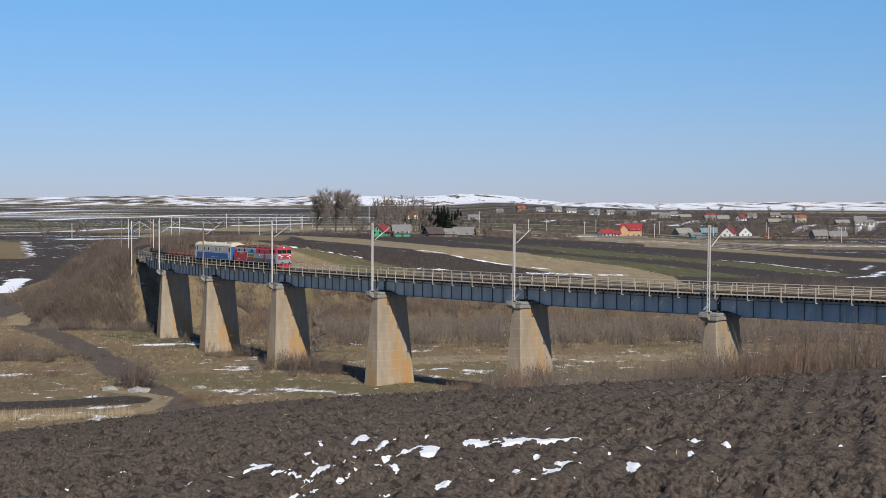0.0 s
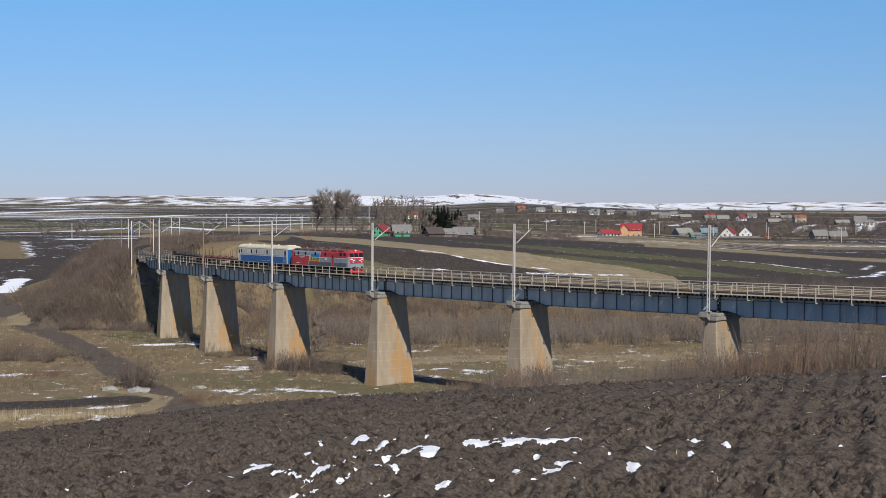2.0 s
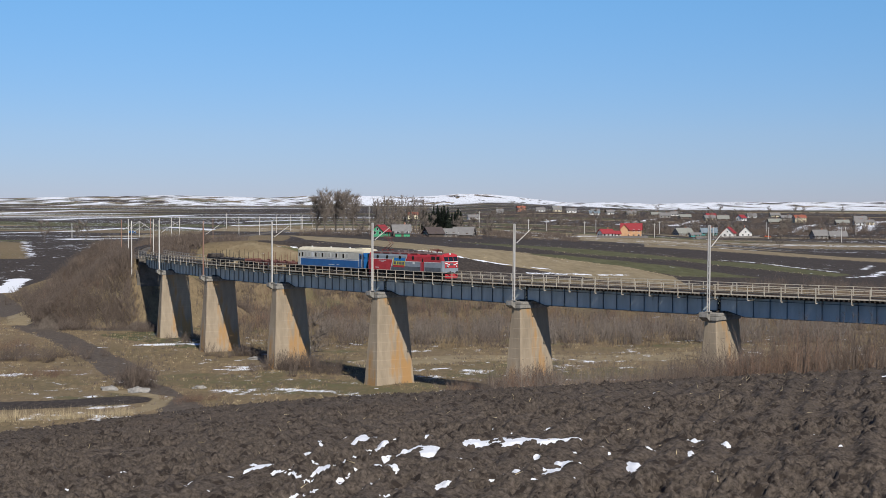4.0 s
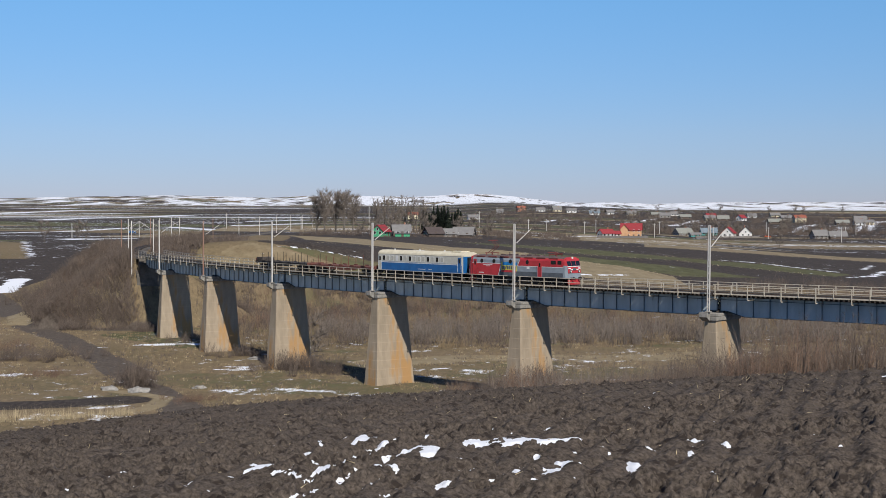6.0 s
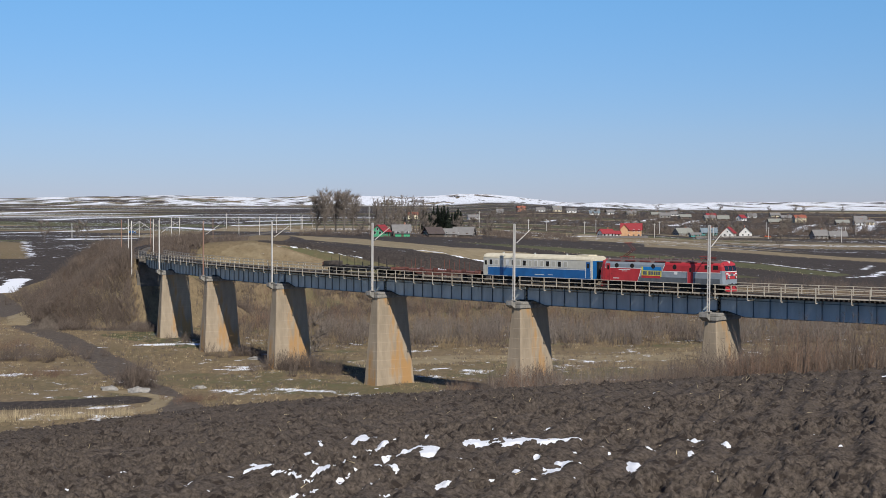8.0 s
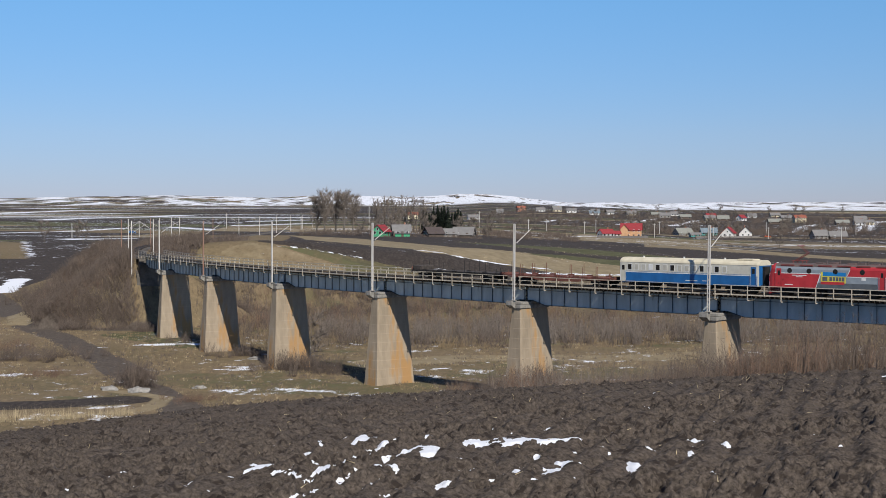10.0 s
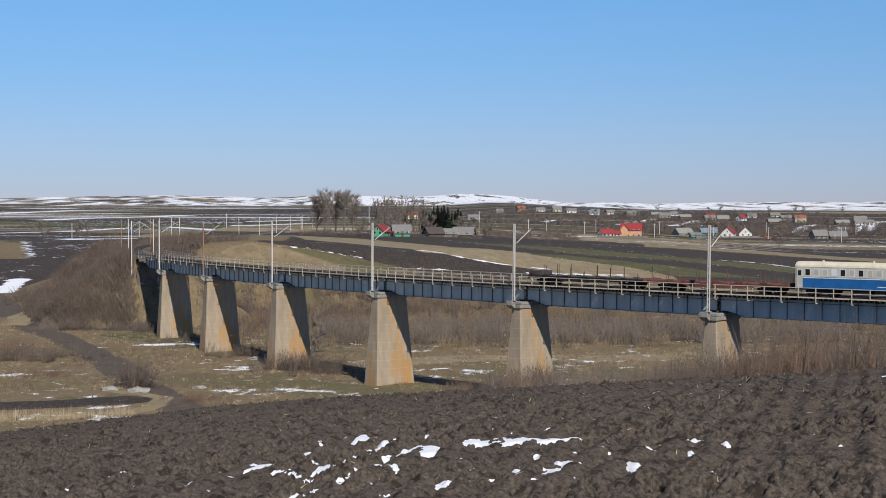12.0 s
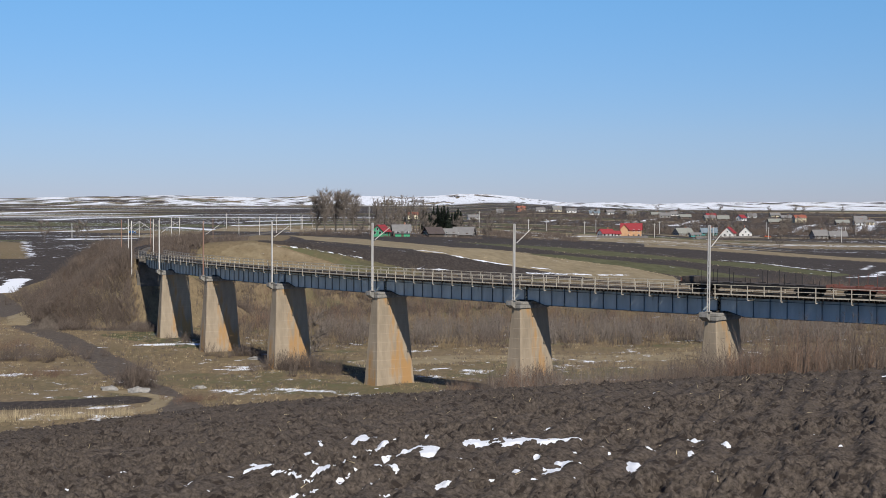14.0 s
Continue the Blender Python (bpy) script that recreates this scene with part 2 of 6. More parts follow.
STRIPS = [
    # kind, half width, share, line
    ("road", 3.2, 1.0, [(-150, 430), (-118.4, 365), (-99.4, 318.4), (-86.5, 287), (-74.2, 264.4), (-62.2, 239.4), (-53.2, 220), (-43.2, 195), (-37, 180.4), (-31, 166)]),
    ("road", 2.0, 0.95, [(-85.7, 286), (-79.3, 284), (-70.4, 281.4), (-60.2, 283)]),
    ("soil", 4.0, 1.0, [(-70, 172), (-56, 172), (-48, 174), (-41, 178)]),
    ("straw", 1.6, 0.9, [(-70, 160), (-51, 160), (-46, 162), (-39, 166), (-36.5, 172), (-37, 181), (-45, 187)]),
    ("green", 6.0, 0.75, [(-62, 271), (-54, 262), (-44, 250)]),
    ("green", 9.0, 0.5, [(-36, 200), (-24, 192), (-12, 190), (0, 186)]),
    ("straw", 5.0, 0.95, [(-10, 223), (5, 229), (30, 229), (60, 238)]),
    ("straw", 2.6, 0.8, [(-98, 316), (-93, 301), (-86, 293.5), (-78, 289.5), (-68, 287)]),
    ("straw", 2.0, 0.7, [(-96, 296), (-84, 293), (-74, 291)]),
]
SNOWS = [
    # x, y, reach across, reach in depth, amount
    (-52, 256, 6.0, 2.4, 0.55), (-24, 187, 9.0, 4.5, 0.34), (-8, 181, 6.0, 1.6, 0.6), (-14, 184, 10, 1.0, 0.5), (-65, 207, 6, 4, 0.5),
    (5, 211, 5.5, 2.4, 0.52), (151, 462, 4, 4, 0.5), (-33, 213, 9, 5, 0.36), (-179, 684, 22, 7, 0.75), 
    (40, 262, 8, 3, 0.38), (-150, 575, 22, 40, 0.3), 
    (-44, 197, 4, 5, 0.3), (30, 262, 30, 4, 0.33), (66, 300, 30, 6, 0.33), (5, 270, 20, 4, 0.3),
]
SNOW_LINES = [
    # half width, amount, line: drifts along field edges
    (7, 0.7, [(-270, 832), (-245, 893), (-242, 1046)]), (7, 0.9, [(-181, 671), (-162, 685)]), (0.9, 0.7, [(-196, 639), (-171, 562), (-155, 513)]), (16, 0.7, [(-385, 1334), (-371, 1536), (-333, 1777)]),
    (24, 0.7, [(-637, 1965), (-648, 2363), (-540, 2445)]), (9, 0.65, [(-221, 1105), (-135, 898), (-102, 1014)]), (0.9, 0.64, [(-7.7, 378.8), (2.5, 379.3), (13.6, 381.7), (30.5, 386.2)]), (1.6, 0.6, [(24, 373), (40.6, 383)]), (1.2, 0.6, [(44, 384), (52.6, 390)]), (0.4, 0.45, [(-42.9, 341.4), (-32, 347), (-21, 351.8)]), (0.6, 0.55, [(-12.2, 351.2), (0.9, 358.7)]),
    (1.3, 0.66, [(99.6, 485.7), (113.2, 483.7), (119.4, 468.6), (129.9, 451)]), (1.1, 0.6, [(125, 422.6), (136.7, 437), (144, 444.6)]), (1.3, 0.75, [(137, 435), (149, 464), (152, 468.6)]), (4, 0.62, [(40.5, 844), (44, 730), (55, 663)]), (3.5, 0.62, [(60.8, 713), (91, 797)]), (3.0, 1.0, [(-126, 392), (-130.7, 413.5), (-134, 432)]),
    (3, 0.5, [(83, 633), (121, 626), (139, 616)]), (5, 0.6, [(52, 801), (60, 728)]), (1.0, 0.6, [(145.8, 473.6), (162.6, 516.6)]),
    (4, 0.8, [(150, 1150), (181, 1264), (205, 1318)]), (4, 0.8, [(194, 1156), (234, 1268)]), (3.5, 0.9, [(261, 1010), (295, 1119), (315, 1163)]),
    (3.5, 0.9, [(283, 985), (326, 1113)]), (4.5, 0.9, [(314, 1026), (369, 1182), (399, 1232)]), (4, 0.7, [(88, 1184), (114, 1278)]), (1.4, 0.5, [(-31, 188), (-21, 188), (-11, 182), (-2, 180)]),
    (0.9, 0.62, [(-23, 175), (-16, 177), (-11, 180), (-3, 180)]), (1.2, 0.5, [(-35, 218), (-31, 215)]), (10, 0.6, [(-169, 1123), (-133, 1270)]), (1.8, 0.8, [(-55.5, 250.5), (-46, 251.5)]),
]


def along(x, y, pts):
    """Least distance from a broken line."""
    best = np.full(x.shape, 1e9)
    for (ax, ay), (bx, by) in zip(pts, pts[1:]):
        ux, uy = bx - ax, by - ay
        t = np.clip(((x - ax) * ux + (y - ay) * uy) / (ux * ux + uy * uy), 0, 1)
        best = np.minimum(best, np.hypot(x - ax - t * ux, y - ay - t * uy))
    return best


def inside(x, y, pts):
    """1 where a point lies within the outline, else 0."""
    odd = np.zeros(x.shape, bool)
    for (ax, ay), (bx, by) in zip(pts, pts[1:] + pts[:1]):
        if ay != by:
            odd ^= ((ay > y) != (by > y)) & (x < ax + (y - ay) * (bx - ax) / (by - ay))
    return odd.astype(float)


def cover(x, y):
    """Shares of ploughed soil, green crop, straw-coloured grass, snow and beaten earth."""
    wob = 7 * (fbm(x / 60, y / 60, 31) - 0.5)
    edge = np.interp(x, [-300, -200, -110, -69, -30, -6, 29, 64, 150, 600], [430, 400, 350, 345, 343, 345, 366, 370, 372, 330])
    far = step(-4, 4, y - edge + 0.3 * wob)
    u = y + 0.35 * x + wob
    band = vnoise(u / 60, x / 900, 41)
    country = step(600, 660, y)
    soil = far * (1 - 0.75 * country * step(0.72, 0.76, band))
    green = far * country * step(0.30, 0.26, vnoise(u / 90 + 9, x / 600, 43))
    soil = soil * (1 - green)
    straw = 0.7 * far * country * step(0.74, 0.8, vnoise(u / 45 + 4, x / 500, 45))
    snow = far * (0.03 + 0.05 * country + (0.06 + 0.1 * country) * step(0.55, 0.8, vnoise(u / 14, x / 160, 47)) + 0.2 * country * step(0.66, 0.8, vnoise(u / 40, x / 220, 49)))
    lean = x / np.maximum(y, 1.0)
    snow = np.maximum(snow, 0.62 * step(900, 1500, y) * step(0.02, -0.06, lean) * step(0.76, 0.82, vnoise(u / 45, x / 260, 55)))
    # the hills: blown clear in places, white in others
    drift = 0.62 * fbm(x / 38 + 0.004 * y, y / 120, 51) + 0.38 * fbm(x / 12, y / 50, 54)
    least = np.interp(lean, [-0.32, -0.24, -0.10, -0.03, 0.06, 0.15, 0.3], [0.53, 0.50, 0.47, 0.40, 0.40, 0.41, 0.43])
    start = 3150 - 1150 * step(0.06, 0.16, lean)
    snow = np.maximum(snow, step(start, start + 250, y + 300 * (fbm(x / 120, y / 200, 58) - 0.5)) * (0.18 + 0.56 * step(least - 0.05, least + 0.05, drift)))
    field = {"soil": soil, "green": green, "straw": straw, "road": 0 * soil}
    for kind, amount, pts in FIELDS:
        w = amount * inside(x + 0.25 * wob, y + 0.25 * wob, pts)
        for k in field:
            field[k] = np.where(w > 0.02, np.maximum(field[k], w) if k == kind else field[k] * (1 - w), field[k])
        snow = snow * (1 - 0.8 * w)
    for k in SNOWY:
        snow = np.maximum(snow, (0.04 + 0.2 * vnoise(x / 9, y / 14, 59)) * inside(x, y, FIELDS[k][2]))
    for kind, half, amount, pts in STRIPS:
        w = amount * step(half + 1.5, half - 1.0, along(x, y, pts) + 0.25 * wob)
        for k in field:
            field[k] = np.where(w > 0.02, np.maximum(field[k], w) if k == kind else field[k] * (1 - w), field[k])
        snow = snow * (1 - 0.8 * w)
    valley = (y > 140) & (far < 0.5)
    bare = np.maximum(field['soil'], field['road'])
    snow = np.where(valley, np.maximum(snow, 0.12 * step(300, 250, y) + 0.16 * step(0.5, 0.7, fbm(x / 14, y / 9, 53)) * step(330, 280, y)), snow)
    field["green"] = np.where(valley, np.maximum(field["green"], 0.5 * step(0.5, 0.66, fbm(x / 16, y / 16, 57))), field["green"])
    snow = np.where(valley, snow * (1 - 0.9 * bare), snow)
    for cx, cy, rx, ry, amount in SNOWS:
        snow = np.maximum(snow, amount * np.exp(-((x - cx) / rx) ** 2 - ((y - cy) / ry) ** 2))
    for half, amount, pts in SNOW_LINES:
        snow = np.maximum(snow, amount * step(half * 1.6, half * 0.5, along(x, y, pts)))
    fg = step(0, 1, (near_hill(x, y) - height(x, y) + 1.3) / 0.8) * (y < 150)
    field["soil"] = np.maximum(field["soil"], fg)
    return field["soil"], field["green"] * (1 - fg), field["straw"] * (1 - fg), snow * (1 - fg), field["road"] * (1 - fg)


def ground_material():
    m = bpy.data.materials.new("open_country")
    m.use_nodes = True
    n, l = m.node_tree.nodes, m.node_tree.links
    p = n["Principled BSDF"]
    p.inputs["Roughness"].default_value = 0.95
    p.inputs["Specular IOR Level"].default_value = 0.15
    g = n.new("ShaderNodeNewGeometry")

    def noise_tex(scale, detail=5, rough=0.6, stretch=None):
        t = n.new("ShaderNodeTexNoise")
        t.inputs["Scale"].default_value = scale
        t.inputs["Detail"].default_value = detail
        t.inputs["Roughness"].default_value = rough
        if stretch:
            mp = n.new("ShaderNodeMapping")
            mp.inputs["Scale"].default_value = stretch
            l.new(g.outputs["Position"], mp.inputs[0])
            l.new(mp.outputs[0], t.inputs["Vector"])
        else:
            l.new(g.outputs["Position"], t.inputs["Vector"])
        return t.outputs["Fac"]

    def ramp(fac, stops):
        r = n.new("ShaderNodeValToRGB")
        e = r.color_ramp.elements
        while len(e) < len(stops):
            e.new(0.5)
        for i, (pos, col) in enumerate(stops):
            e[i].position, e[i].color = pos, rgb(col)
        l.new(fac, r.inputs[0])
        return r.outputs[0]

    def mixc(fac, a, b):
        x = n.new("ShaderNodeMix")
        x.data_type = 'RGBA'
        l.new(fac, x.inputs["Factor"])
        l.new(a, x.inputs["A"])
        l.new(b, x.inputs["B"])
        return x.outputs["Result"]

    def maths(op, a, b, clamp=False):
        x = n.new("ShaderNodeMath")
        x.operation, x.use_clamp = op, clamp
        for i, v in enumerate((a, b)):
            if isinstance(v, float):
                x.inputs[i].default_value = v
            else:
                l.new(v, x.inputs[i])
        return x.outputs[0]

    fine, mid, big = noise_tex(1.5, 8, 0.75, (1.0, 0.35, 1.0)), noise_tex(0.3, 7, 0.72, (1.0, 0.6, 1.0)), noise_tex(0.04)
    edge = maths('MULTIPLY', maths('SUBTRACT', mid, 0.5), 0.5)

    def share(name, soft=6.0, grain=edge):
        a = n.new("ShaderNodeAttribute")
        a.attribute_name = name
        v = maths('ADD', a.outputs["Fac"], grain)
        v = maths('SUBTRACT', v, 0.5)
        v = maths('MULTIPLY', v, soft)
        return maths('ADD', v, 0.5, True)

    base = mixc(mid, ramp(fine, [(0.3, (0.06, 0.045, 0.028)), (0.68, (0.29, 0.215, 0.125))]), ramp(big, [(0.35, (0.14, 0.115, 0.06)), (0.65, (0.21, 0.155, 0.095))]))
    soil = mixc(fine, ramp(mid, [(0.3, (0.026, 0.021, 0.018)), (0.7, (0.062, 0.05, 0.042))]), ramp(fine, [(0.4, (0.035, 0.028, 0.024)), (0.62, (0.1, 0.082, 0.068))]))
    green = ramp(mid, [(0.3, (0.062, 0.064, 0.03)), (0.7, (0.125, 0.12, 0.06))])
    straw = ramp(mid, [(0.3, (0.19, 0.15, 0.09)), (0.7, (0.31, 0.25, 0.155))])
    c = mixc(share("green", 5.0), base, green)
    c = mixc(share("soil"), c, soil)
    c = mixc(share("straw", 5.0), c, straw)
    c = mixc(share("road", 5.0), c, ramp(fine, [(0.35, (0.07, 0.057, 0.046)), (0.65, (0.13, 0.106, 0.086))]))
    rag = noise_tex(0.42, 9, 0.78, (0.55, 0.5, 1.0))
    flake = maths('MULTIPLY', maths('SUBTRACT', rag, 0.5), 3.0)
    snowm = share("snow", 9.0, flake)
    x = n.new("ShaderNodeMix")
    x.data_type = 'RGBA'
    l.new(snowm, x.inputs["Factor"])
    l.new(c, x.inputs["A"])
    x.inputs["B"].default_value = (0.78, 0.8, 0.84, 1)
    l.new(x.outputs["Result"], p.inputs["Base Color"])
    bp = n.new("ShaderNodeBump")
    bp.inputs["Strength"].default_value = 0.5
    bp.inputs["Distance"].default_value = 0.12
    l.new(noise_tex(5.0, 6), bp.inputs["Height"])
    l.new(bp.outputs[0], p.inputs["Normal"])
    return m


def graded(start, stop, first, grow):
    out, v, d = [start], start, first
    while v < stop:
        v += d
        d *= grow
        out.append(v)
    return out


def field_shares(ob, x, y):
    for name, values in zip(("soil", "green", "straw", "snow", "road"), cover(x, y)):
        a = ob.data.attributes.new(name, 'FLOAT', 'POINT')
        a.data.foreach_set("value", np.asarray(values, dtype=np.float32))


M["ground"] = ground_material()


def sheet(name, xs, ys, drop=None):
    gx, gy = np.meshgrid(np.array(xs), np.array(ys))
    x, y = gx.ravel(), gy.ravel()
    z = height(x, y)
    if drop is not None:
        z = drop(x, y, z)
    nx, ny = len(xs), len(ys)
    i = (np.arange(ny - 1)[:, None] * nx + np.arange(nx - 1)[None, :]).ravel()
    ob = soup(name, np.stack([x, y, z], 1), np.stack([i, i + 1, i + nx + 1, i + nx], 1), M["ground"], smooth=True)
    field_shares(ob, x, y)
    return ob


# foreground field, where the ploughed clods are built
FX0, FX1, FY0, FY1 = -34.0, 38.0, 24.0, 100.0
ys = list(np.arange(-80, 20, 8.0)) + list(np.arange(20, 150, 2.0)) + list(np.arange(150, 360, 1.05)) + graded(360, 4700, 1.2, 1.009)
xs = [-v for v in graded(110, 2600, 1.4, 1.03)][::-1] + list(np.arange(-109, 110, 1.1)) + graded(110, 2600, 1.4, 1.03)


def under(x, y, z):
    inside = step(FX0, FX0 + 3, x) * step(FX1, FX1 - 3, x) * step(FY0, FY0 + 3, y) * step(FY1, FY1 - 4, y)
    return z - 0.6 * inside


ground = tagged(sheet("ground", xs, ys, under), "open winter farmland with dry grass, ploughed strips and snow", "ground", kind="structure")


def lumps(x, y, cell, seed):
    """Rounded lumps with creases between them, each of its own height."""
    u, v = x / cell, y / cell
    iu, iv = np.floor(u), np.floor(v)
    best = np.zeros_like(x)
    for a in (-1, 0, 1):
        for b in (-1, 0, 1):
            cu, cv = (iu + a).astype(np.int64), (iv + b).astype(np.int64)
            px, py = cu + lattice(cu, cv, seed), cv + lattice(cu, cv, seed + 1)
            r = 0.45 + 0.55 * lattice(cu, cv, seed + 2)
            d2 = ((u - px) ** 2 + (v - py) ** 2) / (r * r)
            best = np.maximum(best, lattice(cu, cv, seed + 3) * np.sqrt(np.maximum(0, 1 - d2)))
    return best


def clods(x, y):
    """Relief of the ploughed earth: furrows that run down the slope, broken into clods."""
    u = x * 0.955 - y * 0.296
    wob = 0.9 * (fbm(x / 2.2, y / 2.2, 61) - 0.5)
    furrow = 0.075 * np.sin((u + wob) * 2 * math.pi / 1.0)
    rough = 0.55 + 0.9 * step(0.35, 0.65, fbm(x / 3.0, y / 3.0, 71))
    w1, w2 = 0.25 * (vnoise(x / 0.3, y / 0.3, 73) - 0.5), 0.25 * (vnoise(x / 0.3, y / 0.3, 75) - 0.5)
    big = lumps(x + w1, y + w2, 0.40, 120) - 0.35
    small = lumps(x + w2, y + w1, 0.19, 130) - 0.35
    pits = step(0.58, 0.74, vnoise(x / 0.3, y / 0.42, 77)) + 0.6 * step(0.6, 0.75, vnoise(x / 0.16, y / 0.2, 79))
    crumbs = 0.10 * (vnoise(x / 0.19, y / 0.19, 69) - 0.5) + 0.11 * (vnoise(x / 0.1, y / 0.1, 70) - 0.5)
    return furrow + rough * (0.075 * big + 0.085 * small - 0.10 * pits + 1.15 * crumbs)


def soil_material():
    # uneven soil tone; dark mottle and spots also paint shade in pits between clods
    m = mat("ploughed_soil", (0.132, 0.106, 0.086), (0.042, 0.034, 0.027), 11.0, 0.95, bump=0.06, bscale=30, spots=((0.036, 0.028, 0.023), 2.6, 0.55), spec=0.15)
    n, l = m.node_tree.nodes, m.node_tree.links
    p = n["Principled BSDF"]
    old = p.inputs["Base Color"].links[0].from_socket
    a = n.new("ShaderNodeAttribute")
    a.attribute_name = "snow"
    g = n.new("ShaderNodeTexNoise")
    g.inputs["Scale"].default_value = 5.0
    g.inputs["Detail"].default_value = 6
    co = n.new("ShaderNodeNewGeometry")
    l.new(co.outputs["Position"], g.inputs["Vector"])
    add = n.new("ShaderNodeMath")
    add.operation = 'MULTIPLY_ADD'
    l.new(g.outputs["Fac"], add.inputs[0])
    add.inputs[1].default_value = 0.3
    l.new(a.outputs["Fac"], add.inputs[2])
    mr = n.new("ShaderNodeMapRange")
    mr.inputs["From Min"].default_value, mr.inputs["From Max"].default_value = 0.64, 0.70
    l.new(add.outputs[0], mr.inputs["Value"])
    mx = n.new("ShaderNodeMix")
    mx.data_type = 'RGBA'
    l.new(mr.outputs[0], mx.inputs["Factor"])
    l.new(old, mx.inputs["A"])
    mx.inputs["B"].default_value = (0.82, 0.84, 0.88, 1)
    l.new(mx.outputs["Result"], p.inputs["Base Color"])
    return m


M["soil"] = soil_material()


FIELD_SNOW = [(1.7, 38.7, 1.7, 0.9, 0.5), (3.1, 38.3, 1.6, 0.6, 0.4), (-0.5, 38.0, 1.5, 1.6, 0.34), (-1.2, 41, 1.6, 0.8, 0.2), (-3.0, 35.2, 2.8, 3.4, 0.23), (-2.6, 41, 2.6, 1.6, 0.23),
              (-5.4, 36.5, 2.6, 4, 0.2), (6.0, 36.5, 3.0, 1.6, 0.18), (1.0, 41.5, 3.5, 1.2, 0.18), (4.6, 36.0, 1.8, 0.7, 0.22), (3, 33.0, 3.5, 2.0, 0.17), (-2.5, 32, 3.0, 2.0, 0.17), (15, 47, 3, 3, 0.06), (8, 38, 5, 3, 0.08), (-7, 36, 4, 4, 0.12)]


SNOW_LOW, SNOW_GAIN = -0.33, 1.15


def ploughed_field(name, x0, x1, y0, y1, dx, dy, grow, sink):
    fx = np.arange(x0, x1, dx)
    fy = np.array(graded(y0, y1, dy, grow))
    gx, gy = np.meshgrid(fx, fy)
    x, y = gx.ravel(), gy.ravel()
    r = clods(x, y)
    thaw = 0.02 + 0 * x
    for cx, cy, rx, ry, amount in FIELD_SNOW:
        thaw = np.maximum(thaw, amount * np.exp(-((x - cx) / rx) ** 2 - ((y - cy) / ry) ** 2))
    # the snow lies level in the hollows, and the clods stand out of it
    level = np.minimum(SNOW_LOW + SNOW_GAIN * thaw + 0.66 * (fbm(x / 0.42, y / 1.0, 81, 4) - 0.5), 0.05)
    z = near_hill(x, y) + np.maximum(r, level) - sink - 0.7 * step(FY1 - 8, FY1, y)
    snow = np.clip(0.5 + 7 * (level - r), 0, 1)
    nx, ny = len(fx), len(fy)
    i = (np.arange(ny - 1)[:, None] * nx + np.arange(nx - 1)[None, :]).ravel()
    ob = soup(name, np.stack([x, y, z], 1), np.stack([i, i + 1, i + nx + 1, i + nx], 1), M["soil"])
    a = ob.data.attributes.new("snow", 'FLOAT', 'POINT')
    a.data.foreach_set("value", snow.astype(np.float32))
    return tagged(ob, "dark ploughed field with clods and thin patches of melting snow", "field", kind="structure")


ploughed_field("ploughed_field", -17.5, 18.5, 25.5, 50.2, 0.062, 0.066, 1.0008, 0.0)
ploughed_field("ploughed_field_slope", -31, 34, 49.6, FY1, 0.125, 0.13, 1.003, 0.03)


# ---- bridge ----
def pier(i):
    """A battered concrete pier, its long side across the line."""
    s = (i - 3) * SPAN
    p, a = line(s, OFF - 0.2)
    th = thing("bridge_pier", Matrix.Translation(p) @ Matrix.Rotation(a, 4, 'Z'),
               "tall tapered concrete bridge pier with rusty stains", "bridge pier", "piers of the viaduct")
    gz = min(ground_z(p.x + dx, p.y + dy) for dx in (-4, 0, 4) for dy in (-4, 0, 4)) - p.z - 1.2
    bm = bmesh.new()
    rings = []
    hgt = -1.0 - gz
    lifts = [gz]
    z = -2.2
    while z > gz + 0.5:
        lifts += [z, z - 0.05]
        z -= 1.25
    lifts = sorted(lifts + [-1.0])
    for k, z in enumerate(lifts):
        hw = 0.78 + (-1.0 - z) * 0.068
        hl = 2.55 + (-1.0 - z) * 0.062
        if k % 2 == 0 and 0 < k < len(lifts) - 1:
            hw, hl = hw - 0.014, hl - 0.014
        c = 0.12
        rings.append([Vector(q) for q in ((-hw, -hl + c, z), (-hw + c, -hl, z), (hw - c, -hl, z), (hw, -hl + c, z),
                                          (hw, hl - c, z), (hw - c, hl, z), (-hw + c, hl, z), (-hw, hl - c, z))])
    loft(bm, rings)
    part("shaft", bm, M["concrete"], th)
    bm = bmesh.new()
    box(bm, (-0.92, -2.72, -1.0), (0.92, 2.72, -0.5))
    bmesh.ops.bevel(bm, geom=bm.edges[:], offset=0.08, segments=2, affect='EDGES')
    part("capstone", bm, M["capstone"], th)
    bm = bmesh.new()
    box(bm, (-0.8, -2.5, -0.5), (0.8, 2.5, -0.15))
    bmesh.ops.bevel(bm, geom=bm.edges[:], offset=0.05, segments=1, affect='EDGES')
    part("bearing_shelf", bm, M["capstone"], th)
    bm = bmesh.new()           # corbel that carries the mast
    rings = [[Vector((x, -2.8, z)) for x, z in ((-0.9, -1.0), (0.1, -1.0), (0.1, -0.02), (-0.9, -0.02))],
             [Vector((x, -3.5, z)) for x, z in ((-0.9, -0.55), (0.1, -0.55), (0.1, -0.02), (-0.9, -0.02))]]
    loft(bm, rings)
    part("mast_corbel", bm, M["capstone"], th)
    for sx in (-0.55, 0.55):
        for sy in (-0.85, 0.85):
            bm = bmesh.new()
            box(bm, (sx - 0.2, sy - 0.25, -0.15), (sx + 0.2, sy + 0.25, 0.03))
            part("bearing", bm, M["girder_dark"], th)
    return th


